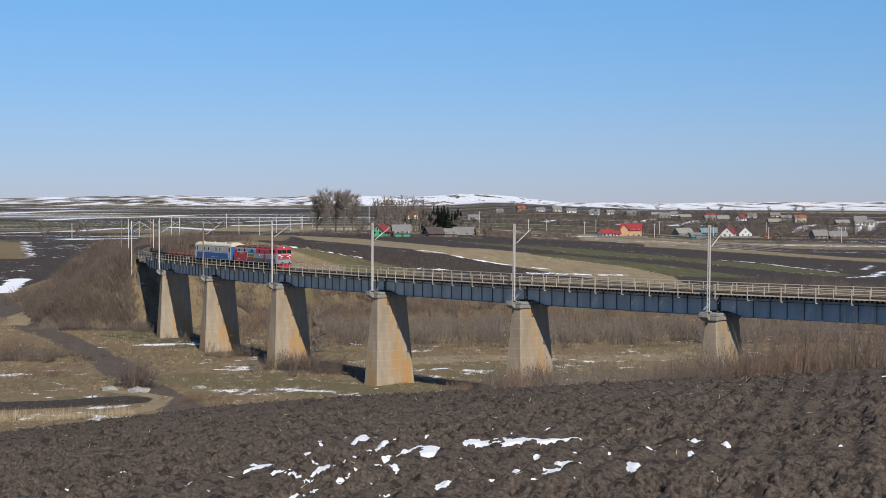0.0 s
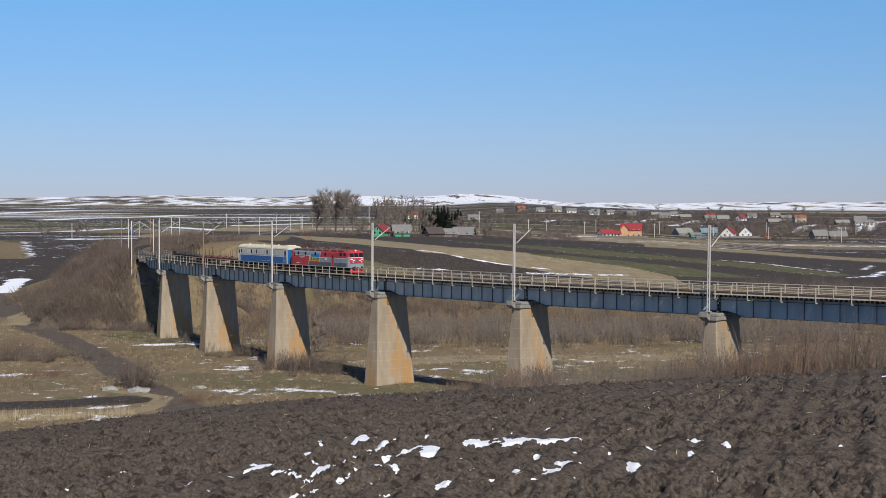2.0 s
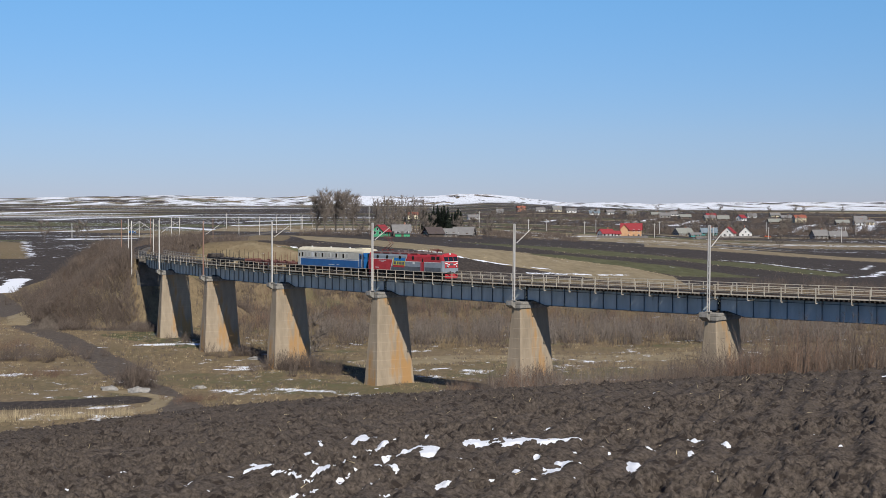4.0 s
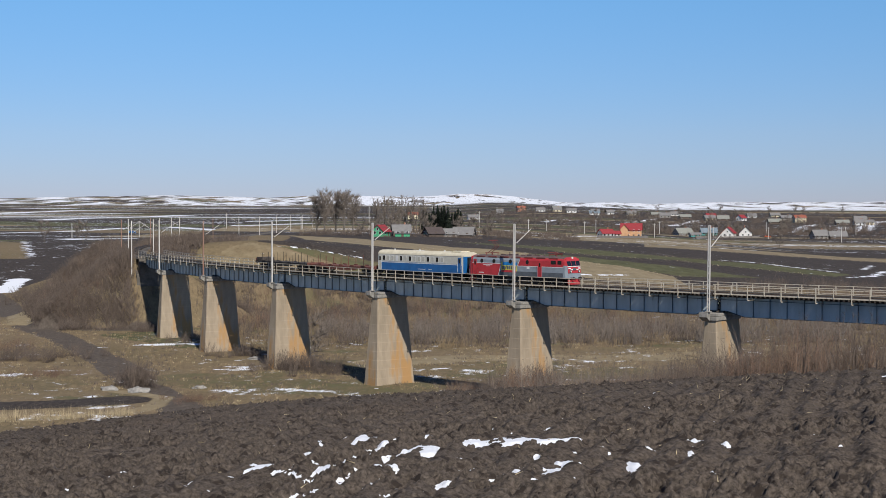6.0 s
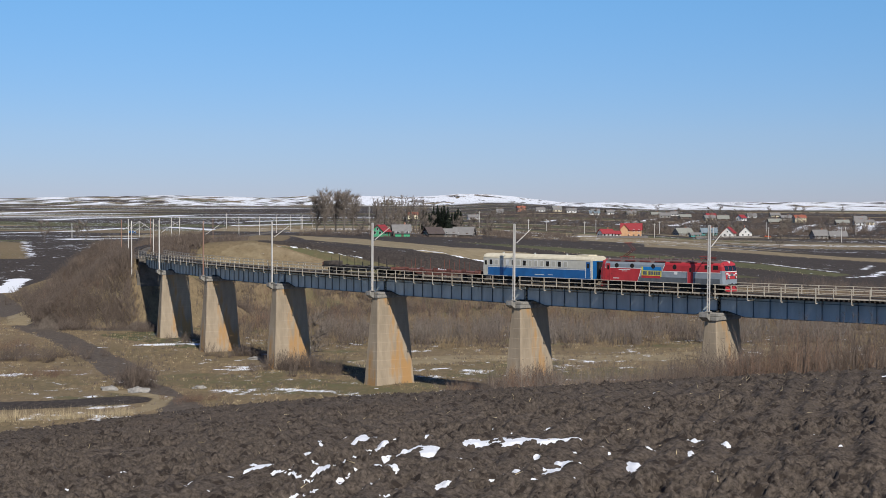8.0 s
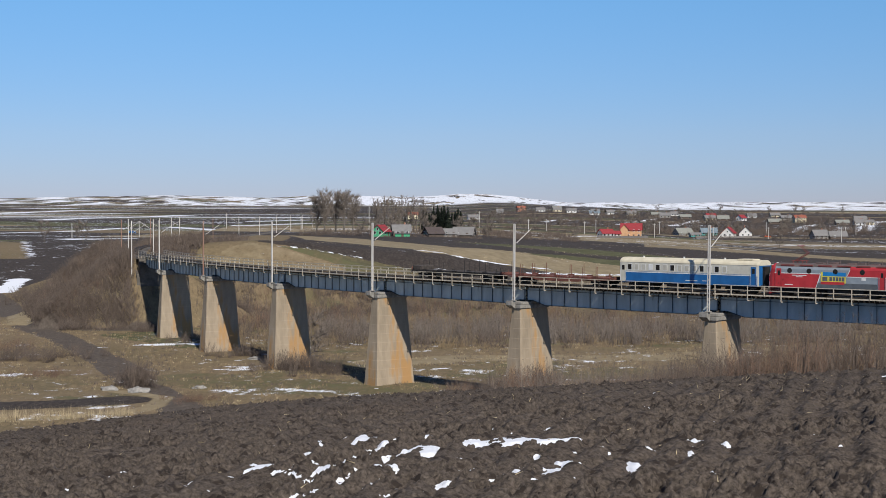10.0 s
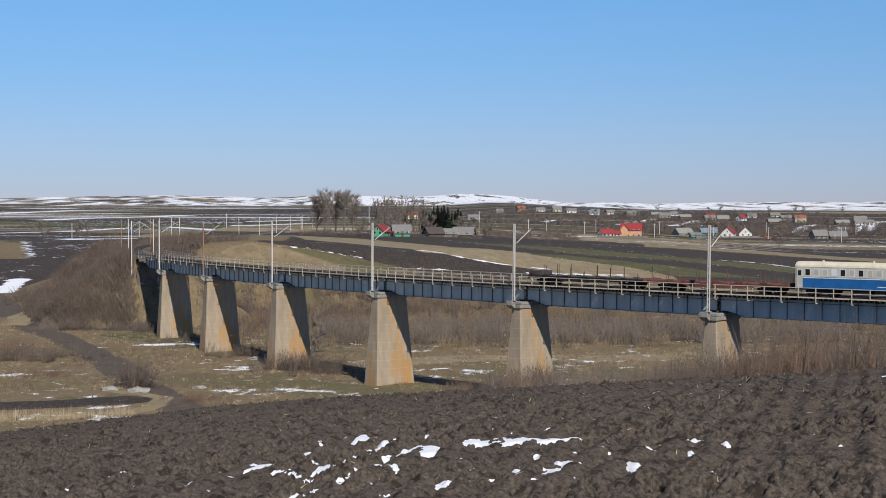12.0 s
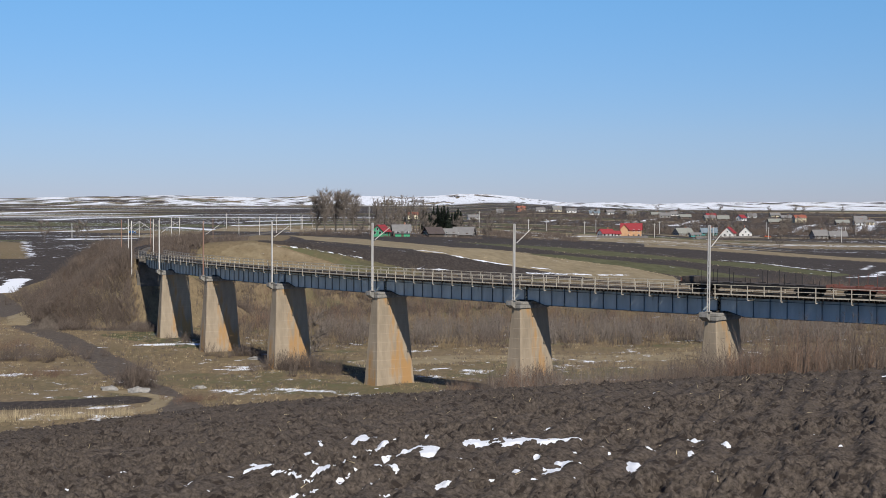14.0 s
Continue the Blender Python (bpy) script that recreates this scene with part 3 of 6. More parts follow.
def girder_depth(u, length):
    e = min(u, length - u)
    return -0.52 + (0.57 if e < 0.9 else max(0.0, 0.57 * (1 - (e - 0.9) / 2.1)))


def span(i, s0, s1):
    """One plate-girder span with its deck, rails and walkway."""
    pa, _ = line(s0, OFF)
    pb, _ = line(s1, OFF)
    d = pb - pa
    length = d.length - 0.24
    ang = math.atan2(d.y, d.x)
    m = Matrix.Translation(pa) @ Matrix.Rotation(ang, 4, 'Z') @ Matrix.Rotation(-math.asin(d.z / d.length), 4, 'Y') @ Matrix.Translation((0.12, 0, 0))
    th = thing("girder_span", m, "blue-grey painted steel plate girder span with dark spots in the paint", "bridge span", "spans of the viaduct")
    cuts = [0, 0.9, 1.6, 2.3, 3.0, length - 3.0, length - 2.3, length - 1.6, length - 0.9, length]
    top = 1.6
    for side in (-1, 1):
        y = side * 0.85
        bm = bmesh.new()
        loft(bm, [[Vector((u, y - 0.012, girder_depth(u, length))), Vector((u, y + 0.012, girder_depth(u, length))), Vector((u, y + 0.012, top)), Vector((u, y - 0.012, top))] for u in cuts])
        web = part("web", bm, M["girder"], th)
        bm = bmesh.new()
        loft(bm, [[Vector((u, y - 0.21, girder_depth(u, length) - 0.04)), Vector((u, y + 0.21, girder_depth(u, length) - 0.04)), Vector((u, y + 0.21, girder_depth(u, length))), Vector((u, y - 0.21, girder_depth(u, length)))] for u in cuts])
        part("bottom_flange", bm, M["girder_dark"], th)
        bm = bmesh.new()
        box(bm, (0, y - 0.22, top), (length, y + 0.22, top + 0.04))
        part("top_flange", bm, M["girder_dark"], th)
        n = 14
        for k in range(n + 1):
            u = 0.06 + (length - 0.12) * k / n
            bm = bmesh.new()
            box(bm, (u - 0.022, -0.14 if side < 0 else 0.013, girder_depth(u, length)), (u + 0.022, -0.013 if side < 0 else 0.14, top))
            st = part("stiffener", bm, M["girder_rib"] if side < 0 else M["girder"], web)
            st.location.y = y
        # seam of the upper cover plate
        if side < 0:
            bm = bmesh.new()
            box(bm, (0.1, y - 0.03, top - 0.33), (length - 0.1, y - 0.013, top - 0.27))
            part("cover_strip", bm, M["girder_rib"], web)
    for k in range(8):      # cross frames
        u = 0.3 + (length - 0.6) * k / 7
        bm = bmesh.new()
        z0 = girder_depth(u, length) + 0.1
        tube(bm, (u, -0.83, z0), (u, 0.83, top - 0.1), 0.05)
        tube(bm, (u, 0.83, z0), (u, -0.83, top - 0.1), 0.05)
        tube(bm, (u, -0.83, z0), (u, 0.83, z0), 0.05)
        part("cross_frame", bm, M["girder_dark"], th)
    n = int(length / 0.55)
    me = None
    for k in range(n):
        if me is None:
            bm = bmesh.new()
            box(bm, (-0.14, -1.3, top + 0.04), (0.14, 1.3, top + 0.26))
            ob = part("sleeper", bm, M["timber"], th)
            me = ob.data
        else:
            ob = new("sleeper", me)
            ob.parent = th
        ob.location.x = 0.3 + k * (length - 0.6) / (n - 1)
    # boards added between the rails to block sun slits on the piers
    bm = bmesh.new()
    box(bm, (0, -0.5, top + 0.262), (length, 0.45, top + 0.31))
    part("centre_boards", bm, M["timber"], th)
    for y in (-0.7, 0.7):
        bm = bmesh.new()
        prof = [(-0.07, 0), (0.07, 0), (0.02, 0.03), (0.02, 0.11), (0.036, 0.13), (0.036, 0.16), (-0.036, 0.16), (-0.036, 0.13), (-0.02, 0.11), (-0.02, 0.03)]
        loft(bm, [[Vector((u, y + a, top + 0.26 + b)) for a, b in prof] for u in (-0.12, length + 0.12)])
        part("rail", bm, M["rail"], th)
    for side in (-1, 1):     # walkway with its railing
        yo = side * 2.52
        u, rnd = 0.0, random.Random(70 + i * 2 + side)
        while u < length - 0.3:          # steel-edged plank panels; sun falls through the gaps between them
            w = min(rnd.choice((0.7, 1.0, 1.6, 2.2, 3.0)), length - u)
            bm = bmesh.new()
            box(bm, (u, min(yo, side * 1.32), 2.0), (u + w, max(yo, side * 1.32), 2.06))
            part("walkway_panel", bm, M["plank"], th)
            u += w + rnd.choice((0.012, 0.06, 0.09, 0.12))
        bm = bmesh.new()
        box(bm, (0, yo - 0.04, 1.95), (length, yo + 0.04, 2.09))
        part("edge_beam", bm, M["railing"], th)
        n = 14
        for k in range(n + 1):
            u = 0.25 + (length - 0.5) * k / n
            long_leg = k % 2 == 0
            bm = bmesh.new()
            yy = yo + side * 0.075
            box(bm, (u - 0.048, yy - 0.03, 1.42 if long_leg else 1.95), (u + 0.048, yy + 0.03, 3.07))
            if long_leg:
                box(bm, (u - 0.05, min(yy, side * 0.87), 1.38), (u + 0.05, max(yy, side * 0.87), 1.46))
            part("railing_post", bm, M["railing"], th)
        for z in (3.05, 2.56):
            bm = bmesh.new()
            box(bm, (0, yo + side * 0.075 - 0.028, z - 0.034), (length, yo + side * 0.075 + 0.028, z + 0.034))
            part("handrail", bm, M["railing"], th)
    return th


def catenary_mast(s, off, base, top, rust, side=1, group="masts along the line"):
    """A slim mast with a slanting bracket arm towards the track."""
    p, a = line(s, off, base)
    th = thing("catenary_mast", Matrix.Translation(p) @ Matrix.Rotation(a, 4, 'Z') @ Matrix.Rotation(radians(0.7), 4, 'Y'),
               "slim pale catenary mast with a slanting bracket arm and rust streaks" if not rust else "slim rust-streaked catenary mast with a slanting bracket arm", "mast", group)
    h = top - base
    bm = bmesh.new()
    w0, w1 = 0.13, 0.095
    for sx in (-1, 1):
        loft(bm, [[Vector((sx * w + q * 0.035, yq * 0.09, z)) for q, yq in ((-1, -1), (1, -1), (1, 1), (-1, 1))] for w, z in ((w0, 0), (w1, h))])
    for k in range(int(h / 0.75)):
        z = 0.5 + 0.75 * k
        box(bm, (-0.11, -0.06, z), (0.11, 0.06, z + 0.14))
    part("post", bm, M["mast_rust"] if rust else M["mast"], th)
    bm = bmesh.new()
    box(bm, (-0.3, -0.28, 0.0), (0.3, 0.28, 0.12))
    bmesh.ops.bevel(bm, geom=bm.edges[:], offset=0.03, segments=1, affect='EDGES')
    part("base_plate", bm, M["capstone"], th)
    bm = bmesh.new()
    tube(bm, (0, side * 0.1, h - 2.6), (0, side * 3.0, h - 0.7), 0.045)
    part("bracket_arm", bm, M["mast"], th)
    bm = bmesh.new()
    tube(bm, (0, side * 0.1, h - 0.6), (0, side * 3.0, h - 0.75), 0.018)
    part("tie_rod", bm, M["wire"], th)
    for z in (h - 2.6, h - 0.6):
        bm = bmesh.new()
        tube(bm, (0, side * 0.12, z), (0, side * 0.4, z + (0.18 if z < h - 2 else 0)), 0.06, 0.06, 8)
        part("insulator", bm, M["girder_dark"], th)
    return th


for i in range(0, 8):
    pier(i)
S_ABUT = -4 * SPAN + 2.0
span(0, S_ABUT, -3 * SPAN)
for i in range(0, 7):
    span(i + 1, (i - 3) * SPAN, (i - 2) * SPAN)
for i in range(0, 8):
    catenary_mast((i - 3) * SPAN, -0.1, 0.0, 9.62, i in (1,))
p, _ = line(-4 * SPAN, -0.6)
catenary_mast(-4 * SPAN, -0.6, ground_z(p.x, p.y) - 0.3 + GRADE * 4 * SPAN, 9.3, False)


# ---- train ----
M["red"] = mat("red_paint", (0.49, 0.04, 0.046), (0.40, 0.03, 0.036), 1.2, 0.42, spec=0.5, spots=((0.22, 0.03, 0.03), 1.7, 0.68))
M["grey_paint"] = mat("grey_paint", (0.28, 0.32, 0.35), (0.22, 0.25, 0.28), 1.2, 0.45, spec=0.5)
M["dark_grey"] = mat("dark_grey_paint", (0.12, 0.135, 0.15), (0.08, 0.09, 0.1), 1.5, 0.55)
M["blue"] = mat("blue_paint", (0.015, 0.13, 0.36), (0.012, 0.10, 0.28), 1.2, 0.4, spec=0.5)
M["light_blue"] = mat("light_blue_paint", (0.02, 0.22, 0.55), None, 1.2, 0.4)
M["yellow"] = mat("yellow_paint", (0.72, 0.62, 0.1), None, 1.2, 0.4)
M["white"] = mat("white_paint", (0.75, 0.75, 0.73), (0.62, 0.62, 0.6), 2, 0.5)
M["cream"] = mat("cream_paint", (0.60, 0.58, 0.50), (0.5, 0.48, 0.41), 1.0, 0.5)
M["cream_roof"] = mat("cream_roof", (0.68, 0.62, 0.47), (0.55, 0.49, 0.36), 0.8, 0.7)
M["blind"] = mat("window_blind", (0.50, 0.48, 0.41), (0.42, 0.40, 0.34), 2, 0.6)
M["brown"] = mat("brown_paint", (0.20, 0.075, 0.055), (0.11, 0.05, 0.04), 1.2, 0.85, spots=((0.3, 0.2, 0.16), 2.0, 0.64))
M["black"] = mat("sooty_steel", (0.03, 0.028, 0.027), (0.015, 0.014, 0.013), 2, 0.7)
M["grime"] = mat("brown_grime", (0.085, 0.07, 0.06), (0.04, 0.034, 0.03), 2, 0.85)
M["roof_grey"] = mat("sooty_roof", (0.17, 0.11, 0.10), (0.09, 0.075, 0.07), 1.5, 0.8)
M["roof_rust"] = mat("dull_red_roof", (0.24, 0.06, 0.055), (0.14, 0.045, 0.042), 1.5, 0.8)
M["lamp"] = mat("lamp_lens", (0.75, 0.75, 0.7), None, 3, 0.15, spec=0.6)
glass = mat("dark_glass", (0.015, 0.018, 0.022), (0.01, 0.012, 0.014), 1, 0.06, spec=0.6)
M["glass"] = glass


def plate(pts, y, depth=0.012, axis='y'):
    """A thin plate with an outline in x and z, proud of the side at y."""
    bm = bmesh.new()
    sgn = 1 if y > 0 else -1
    loft(bm, [[Vector((x, y, z)) for x, z in pts], [Vector((x, y + sgn * depth, z)) for x, z in pts]])
    bmesh.ops.recalc_face_normals(bm, faces=bm.faces[:])
    return bm


def rect(x0, x1, z0, z1):
    return [(x0, z0), (x1, z0), (x1, z1), (x0, z1)]


def disc_pts(x, z, r, n=14):
    return [(x + r * math.cos(2 * math.pi * i / n), z + r * math.sin(2 * math.pi * i / n)) for i in range(n)]



# ---- scrub, trees ----
RNG = np.random.default_rng(5)
M["twig"] = mat("brown_twigs", (0.153, 0.119, 0.095), (0.09, 0.069, 0.056), 0.25, 0.9, vary=0.3)
M["twig_red"] = mat("reddish_twigs", (0.20, 0.13, 0.088), (0.12, 0.08, 0.06), 0.3, 0.9, vary=0.3)
M["twig_straw"] = mat("straw_twigs", (0.27, 0.2, 0.115), (0.2, 0.145, 0.085), 0.3, 0.9, vary=0.25)
M["far_twig"] = mat("grey_twigs", (0.195, 0.163, 0.137), (0.13, 0.108, 0.09), 0.2, 0.9, vary=0.25)
M["bark"] = mat("grey_bark", (0.17, 0.15, 0.125), (0.11, 0.095, 0.08), 1.0, 0.9, vary=0.2)
M["needle"] = mat("dark_needles", (0.016, 0.024, 0.014), (0.01, 0.014, 0.009), 1.0, 0.9, vary=0.4)
M["stalk"] = mat("dry_stalk", (0.46, 0.38, 0.24), (0.34, 0.27, 0.16), 2.0, 0.9, vary=0.3)


def cones(a, b, r):
    """Three-sided tapering twigs from the points a to the points b."""
    a, b, r = np.asarray(a, float), np.asarray(b, float), np.asarray(r, float).reshape(-1, 1)
    d = b - a
    u = np.cross(d, RNG.normal(size=d.shape))
    u /= np.linalg.norm(u, axis=1, keepdims=True) + 1e-9
    w = np.cross(d, u)
    w /= np.linalg.norm(w, axis=1, keepdims=True) + 1e-9
    v = np.stack([a + r * u, a + r * (-0.5 * u + 0.866 * w), a + r * (-0.5 * u - 0.866 * w), b], 1)
    n = len(a)
    k = np.arange(n)[:, None] * 4
    f = np.concatenate([k + np.array([[0, 1, 3]]), k + np.array([[1, 2, 3]]), k + np.array([[2, 0, 3]])], 0)
    return v.reshape(-1, 3), f


def joined(sets):
    vs, fs, o = [], [], 0
    for v, f in sets:
        vs.append(v)
        fs.append(f + o)
        o += len(v)
    return np.concatenate(vs), np.concatenate(fs)


def stems(base, length, lean, r, side, upright=1.0, side_len=0.45):
    """Stems with side twigs, from many base points at once."""
    n = len(base)
    d = np.stack([RNG.normal(0, lean, n), RNG.normal(0, lean, n), np.full(n, upright)], 1)
    d /= np.linalg.norm(d, axis=1, keepdims=True)
    tip = base + d * length[:, None]
    out = [cones(base, tip, r * length / 3)]
    for _ in range(side):
        f = RNG.uniform(0.25, 0.9, n)[:, None]
        start = base + (tip - base) * f
        e = d * 0.9 + RNG.normal(0, 0.55, (n, 3))
        e /= np.linalg.norm(e, axis=1, keepdims=True)
        ln = length[:, None] * (1.05 - f) * side_len * RNG.uniform(0.6, 1.4, (n, 1))
        out.append(cones(start, start + e * ln, r * 0.55 * length / 3))
    return out


def scatter(n, inside, x0, x1, y0, y1):
    x, y = RNG.uniform(x0, x1, n * 6), RNG.uniform(y0, y1, n * 6)
    ok = inside(x, y)
    return x[ok][:n], y[ok][:n]


def scrub(name, x, y, tall, per, material, label, spread=0.9, side=4, lean=0.32, r=0.02):
    """Many-stemmed bare bushes at the points x, y, joined as one mass."""
    n = len(x)
    h = np.broadcast_to(tall, (n,)) * RNG.uniform(0.55, 1.25, n)
    k = np.repeat(np.arange(n), per)
    bx = x[k] + RNG.normal(0, spread * 0.35, n * per)
    by = y[k] + RNG.normal(0, spread * 0.35, n * per)
    base = np.stack([bx, by, height(bx, by) - 0.1], 1)
    v, f = joined(stems(base, h[k] * RNG.uniform(0.6, 1.1, n * per), lean, r, side))
    ob = soup(name, v, f, material)
    return tagged(ob, label, "bushes", kind="stuff")


def track_off(x, y):
    s, o = line_coords(x, y)
    return s, o - OFF


def clear_of_line(x, y, least=4.0):
    s, o = track_off(x, y)
    return (np.abs(o) > least) | ((s > -110) & (np.abs(o) > 1e9))


# thicket on the bank at the bridge's end
def on_bank(x, y):
    g = height(x, y)
    s, o = track_off(x, y)
    return (g > -12.0) & (x > -101) & (((s < -114) & (np.abs(o) > 4.2)) | (o < -4.2)) & (vnoise(x / 6, y / 6, 91) > 0.08)


X, Y = scatter(900, on_bank, -101, -60, 274, 352)
scrub("bank_thicket", X, Y, 3.4, 24, M["twig"], "dense bare brown thicket on the embankment slope", 1.3, 4, 0.4, 0.05)
X, Y = scatter(150, on_bank, -101, -60, 274, 352)
scrub("bank_thicket", X, Y, 2.6, 20, M["twig_red"], "reddish bare shrubs on the embankment slope", 1.2, 4, 0.45, 0.034)
# scrub along both sides of the line beyond the bridge
X, Y = scatter(520, lambda x, y: (np.abs(track_off(x, y)[1]) > 5) & (np.abs(track_off(x, y)[1]) < 40) & (x < -0.143 * y) & (vnoise(x / 9, y / 9, 93) > 0.25), -120, -40, 352, 520)
scrub("lineside_scrub", X, Y, 3.2, 18, M["twig"], "bare brown scrub beside the railway line", 1.6, 4, 0.4, 0.036)
# tall saplings between the field and the bridge
X, Y = scatter(3200, lambda x, y: (vnoise(x / 5, y / 5, 95) > 0.25 - 0.002 * x) & (x > 9 + 0.12 * (y - 100)), 3, 70, 100, 146)
scrub("sapling_thicket", X, Y, 5.0 * (0.3 + 0.7 * step(8, 30, X)), 3, M["twig"], "thicket of thin bare saplings below the ploughed field", 0.7, 9, 0.13, 0.019)
X, Y = scatter(1100, lambda x, y: (vnoise(x / 6, y / 6, 96) > 0.45) & (x > 9 + 0.12 * (y - 100)), 9, 70, 98, 140)
scrub("sapling_thicket", X, Y, 4.2 * (0.3 + 0.7 * step(8, 30, X)), 4, M["twig_red"], "reddish-brown thicket of thin bare saplings", 0.8, 8, 0.16, 0.019)
X, Y = scatter(110, lambda x, y: vnoise(x / 4, y / 4, 98) > 0.3, 20, 34, 132, 146)
scrub("reed_clump", X, Y, 5.0, 8, M["twig_straw"], "straw-coloured bare willow shoots", 0.9, 7, 0.16, 0.019)
X, Y = scatter(620, lambda x, y: vnoise(x / 4, y / 4, 111) > 0.3, 3.5, 34, 106, 124)
scrub("sapling_thicket", X, Y, 3.3, 4, M["far_twig"], "fine grey-brown bare shoots below the ploughed field", 0.9, 6, 0.22, 0.016)
X, Y = scatter(150, lambda x, y: vnoise(x / 3, y / 3, 113) > 0.35, 25, 33, 106, 122)
scrub("sapling_thicket", X, Y, 4.0, 6, M["twig_straw"], "straw-orange bare willow shoots below the ploughed field", 0.9, 6, 0.2, 0.017)
# dense belt of scrub along the stream beyond the bridge
X, Y = scatter(420, lambda x, y: (vnoise(x / 7, y / 7, 115) > 0.3) & clear_of_line(x, y, 6), -24, 80, 252, 276)
scrub("valley_scrub", X, Y, 4.6, 12, M["far_twig"], "tall bare grey-brown scrub by the stream", 1.5, 5, 0.2, 0.03)
X, Y = scatter(380, lambda x, y: (vnoise(x / 8, y / 8, 117) > 0.35) & (height(x, y) < -7) & clear_of_line(x, y, 7), -46, 110, 276, 345)
scrub("valley_scrub", X, Y, 3.8, 12, M["twig_red"], "reddish-brown bare scrub on the valley slope", 1.7, 5, 0.25, 0.036)
# scrub of the valley beyond the bridge
X, Y = scatter(1300, lambda x, y: (vnoise(x / 12, y / 12, 97) > 0.25) & (y > 244 + 0.08 * x) & (y < 340 + 0.4 * np.maximum(x, 0)) & clear_of_line(x, y, 7) & (x > -52) & (height(x, y) < -5), -50, 150, 244, 380)
scrub("valley_scrub", X, Y, 3.6, 13, M["twig"], "bare brown scrub on the valley floor", 1.8, 5, 0.35, 0.036)
X, Y = scatter(600, lambda x, y: (vnoise(x / 9, y / 9, 99) > 0.45) & (y > 246) & (height(x, y) < -5), -45, 150, 246, 350)
scrub("valley_scrub", X, Y, 3.0, 16, M["twig_straw"], "straw-brown bare scrub on the valley floor", 1.6, 5, 0.32, 0.034)
# bushes round the piers and beside the dirt road
for cx, cy, rx, ry, n, tall, m in ((-24, 212, 5, 3, 26, 3.2, "twig"), (-18, 207, 4, 3, 16, 3.0, "twig"), (-33, 232, 6, 3, 22, 2.4, "twig"), (6, 176, 7, 4, 24, 2.6, "twig_red"),
                                    (9, 168, 8, 5, 34, 4.2, "twig"), (6.6, 113, 1.6, 5, 22, 3.3, "twig_red"), (8.2, 116, 1.6, 5, 26, 3.6, "twig"), (5.0, 112, 1.4, 4, 12, 2.9, "twig"), (-43.5, 192, 2.6, 2.0, 15, 4.2, "twig"), (-68, 228, 9, 6, 34, 3.2, "twig"), (-80, 240, 8, 6, 24, 2.6, "twig_red"),
                                    (-62, 205, 7, 5, 26, 1.6, "twig_red"), (3, 184, 4, 2, 8, 2.0, "twig_red"), (-47, 255, 4, 3, 8, 3.0, "twig"), (-33, 178, 4, 4, 20, 1.4, "twig_red")):
    X, Y = cx + RNG.normal(0, rx * 0.5, n), cy + RNG.normal(0, ry * 0.5, n)
    tagged(scrub("bush", X, Y, tall, 24, M[m], "bare brown bush in dry grass", 1.0, 5, 0.42, 0.03), category="bush")
# dry reeds at the edge of the field, and tufts of dry grass
X, Y = scatter(260, lambda x, y: along(x, y, [(-58, 159), (-46, 161), (-39, 165)]) < 1.6, -60, -36, 155, 168)
tagged(scrub("dry_reeds", X, Y, 1.5, 6, M["stalk"], "pale dry reeds at the edge of the field", 0.5, 0, 0.12, 0.03), category="reeds")
def meadow(x, y):
    return (height(x, y) < -11.0) & (along(x, y, STRIPS[0][3]) > 2.6) & (along(x, y, STRIPS[2][3]) > 4.5) & (vnoise(x / 5, y / 5, 101) > 0.35) & (along(x, y, STRIPS[1][3]) > 1.4)


for n, tall, m, label in ((7000, 0.55, "twig_straw", "tufts of dry yellow grass"), (4500, 0.6, "twig", "low tufts of dead brown weeds"), (3500, 0.45, "stalk", "pale tufts of bleached dry grass")):
    X, Y = scatter(n, meadow, -104, 60, 156, 300)
    tagged(scrub("grass_tufts", X, Y, tall, 6, M[m], label, 0.7, 0, 0.55, 0.28), category="grass")
X, Y = scatter(500, lambda x, y: (height(x, y) > -12.2) & (x > -99) & (track_off(x, y)[1] < -3.4), -100, -60, 266, 302)
tagged(scrub("bank_thicket", X, Y, 3.0, 22, M["twig"], "dense bare brown thicket at the foot of the embankment", 1.2, 4, 0.4, 0.052), category="bushes")


# scrub on the slope behind the first piers, and at the foot of the abutment
X, Y = scatter(480, lambda x, y: (height(x, y) > -13.2) & (height(x, y) < -5.5) & (track_off(x, y)[1] > 4.5) & (vnoise(x / 8, y / 8, 109) > 0.25), -60, 4, 285, 352)
tagged(scrub("slope_scrub", X, Y, 2.6, 16, M["twig"], "bare brown scrub on the grassy slope behind the bridge", 1.6, 4, 0.4, 0.045), category="bushes")
sx, sy = RNG.uniform(-124, -106, 130), RNG.uniform(-19, -5, 130)
P = np.array([line(a, OFF + b)[0][:2] for a, b in zip(sx, sy)])
tagged(scrub("slope_scrub", P[:, 0], P[:, 1], 3.0, 20, M["twig"], "bare brown scrub beside the abutment", 1.2, 4, 0.35, 0.045), category="bushes")
sx, sy = RNG.uniform(-111, -98, 60), RNG.uniform(-5.5, 4, 60)
P = np.array([line(a, OFF + b)[0][:2] for a, b in zip(sx, sy)])
tagged(scrub("slope_scrub", P[:, 0], P[:, 1], 1.9, 18, M["twig"], "bare brown scrub below the abutment", 1.2, 4, 0.4, 0.045), category="bushes")


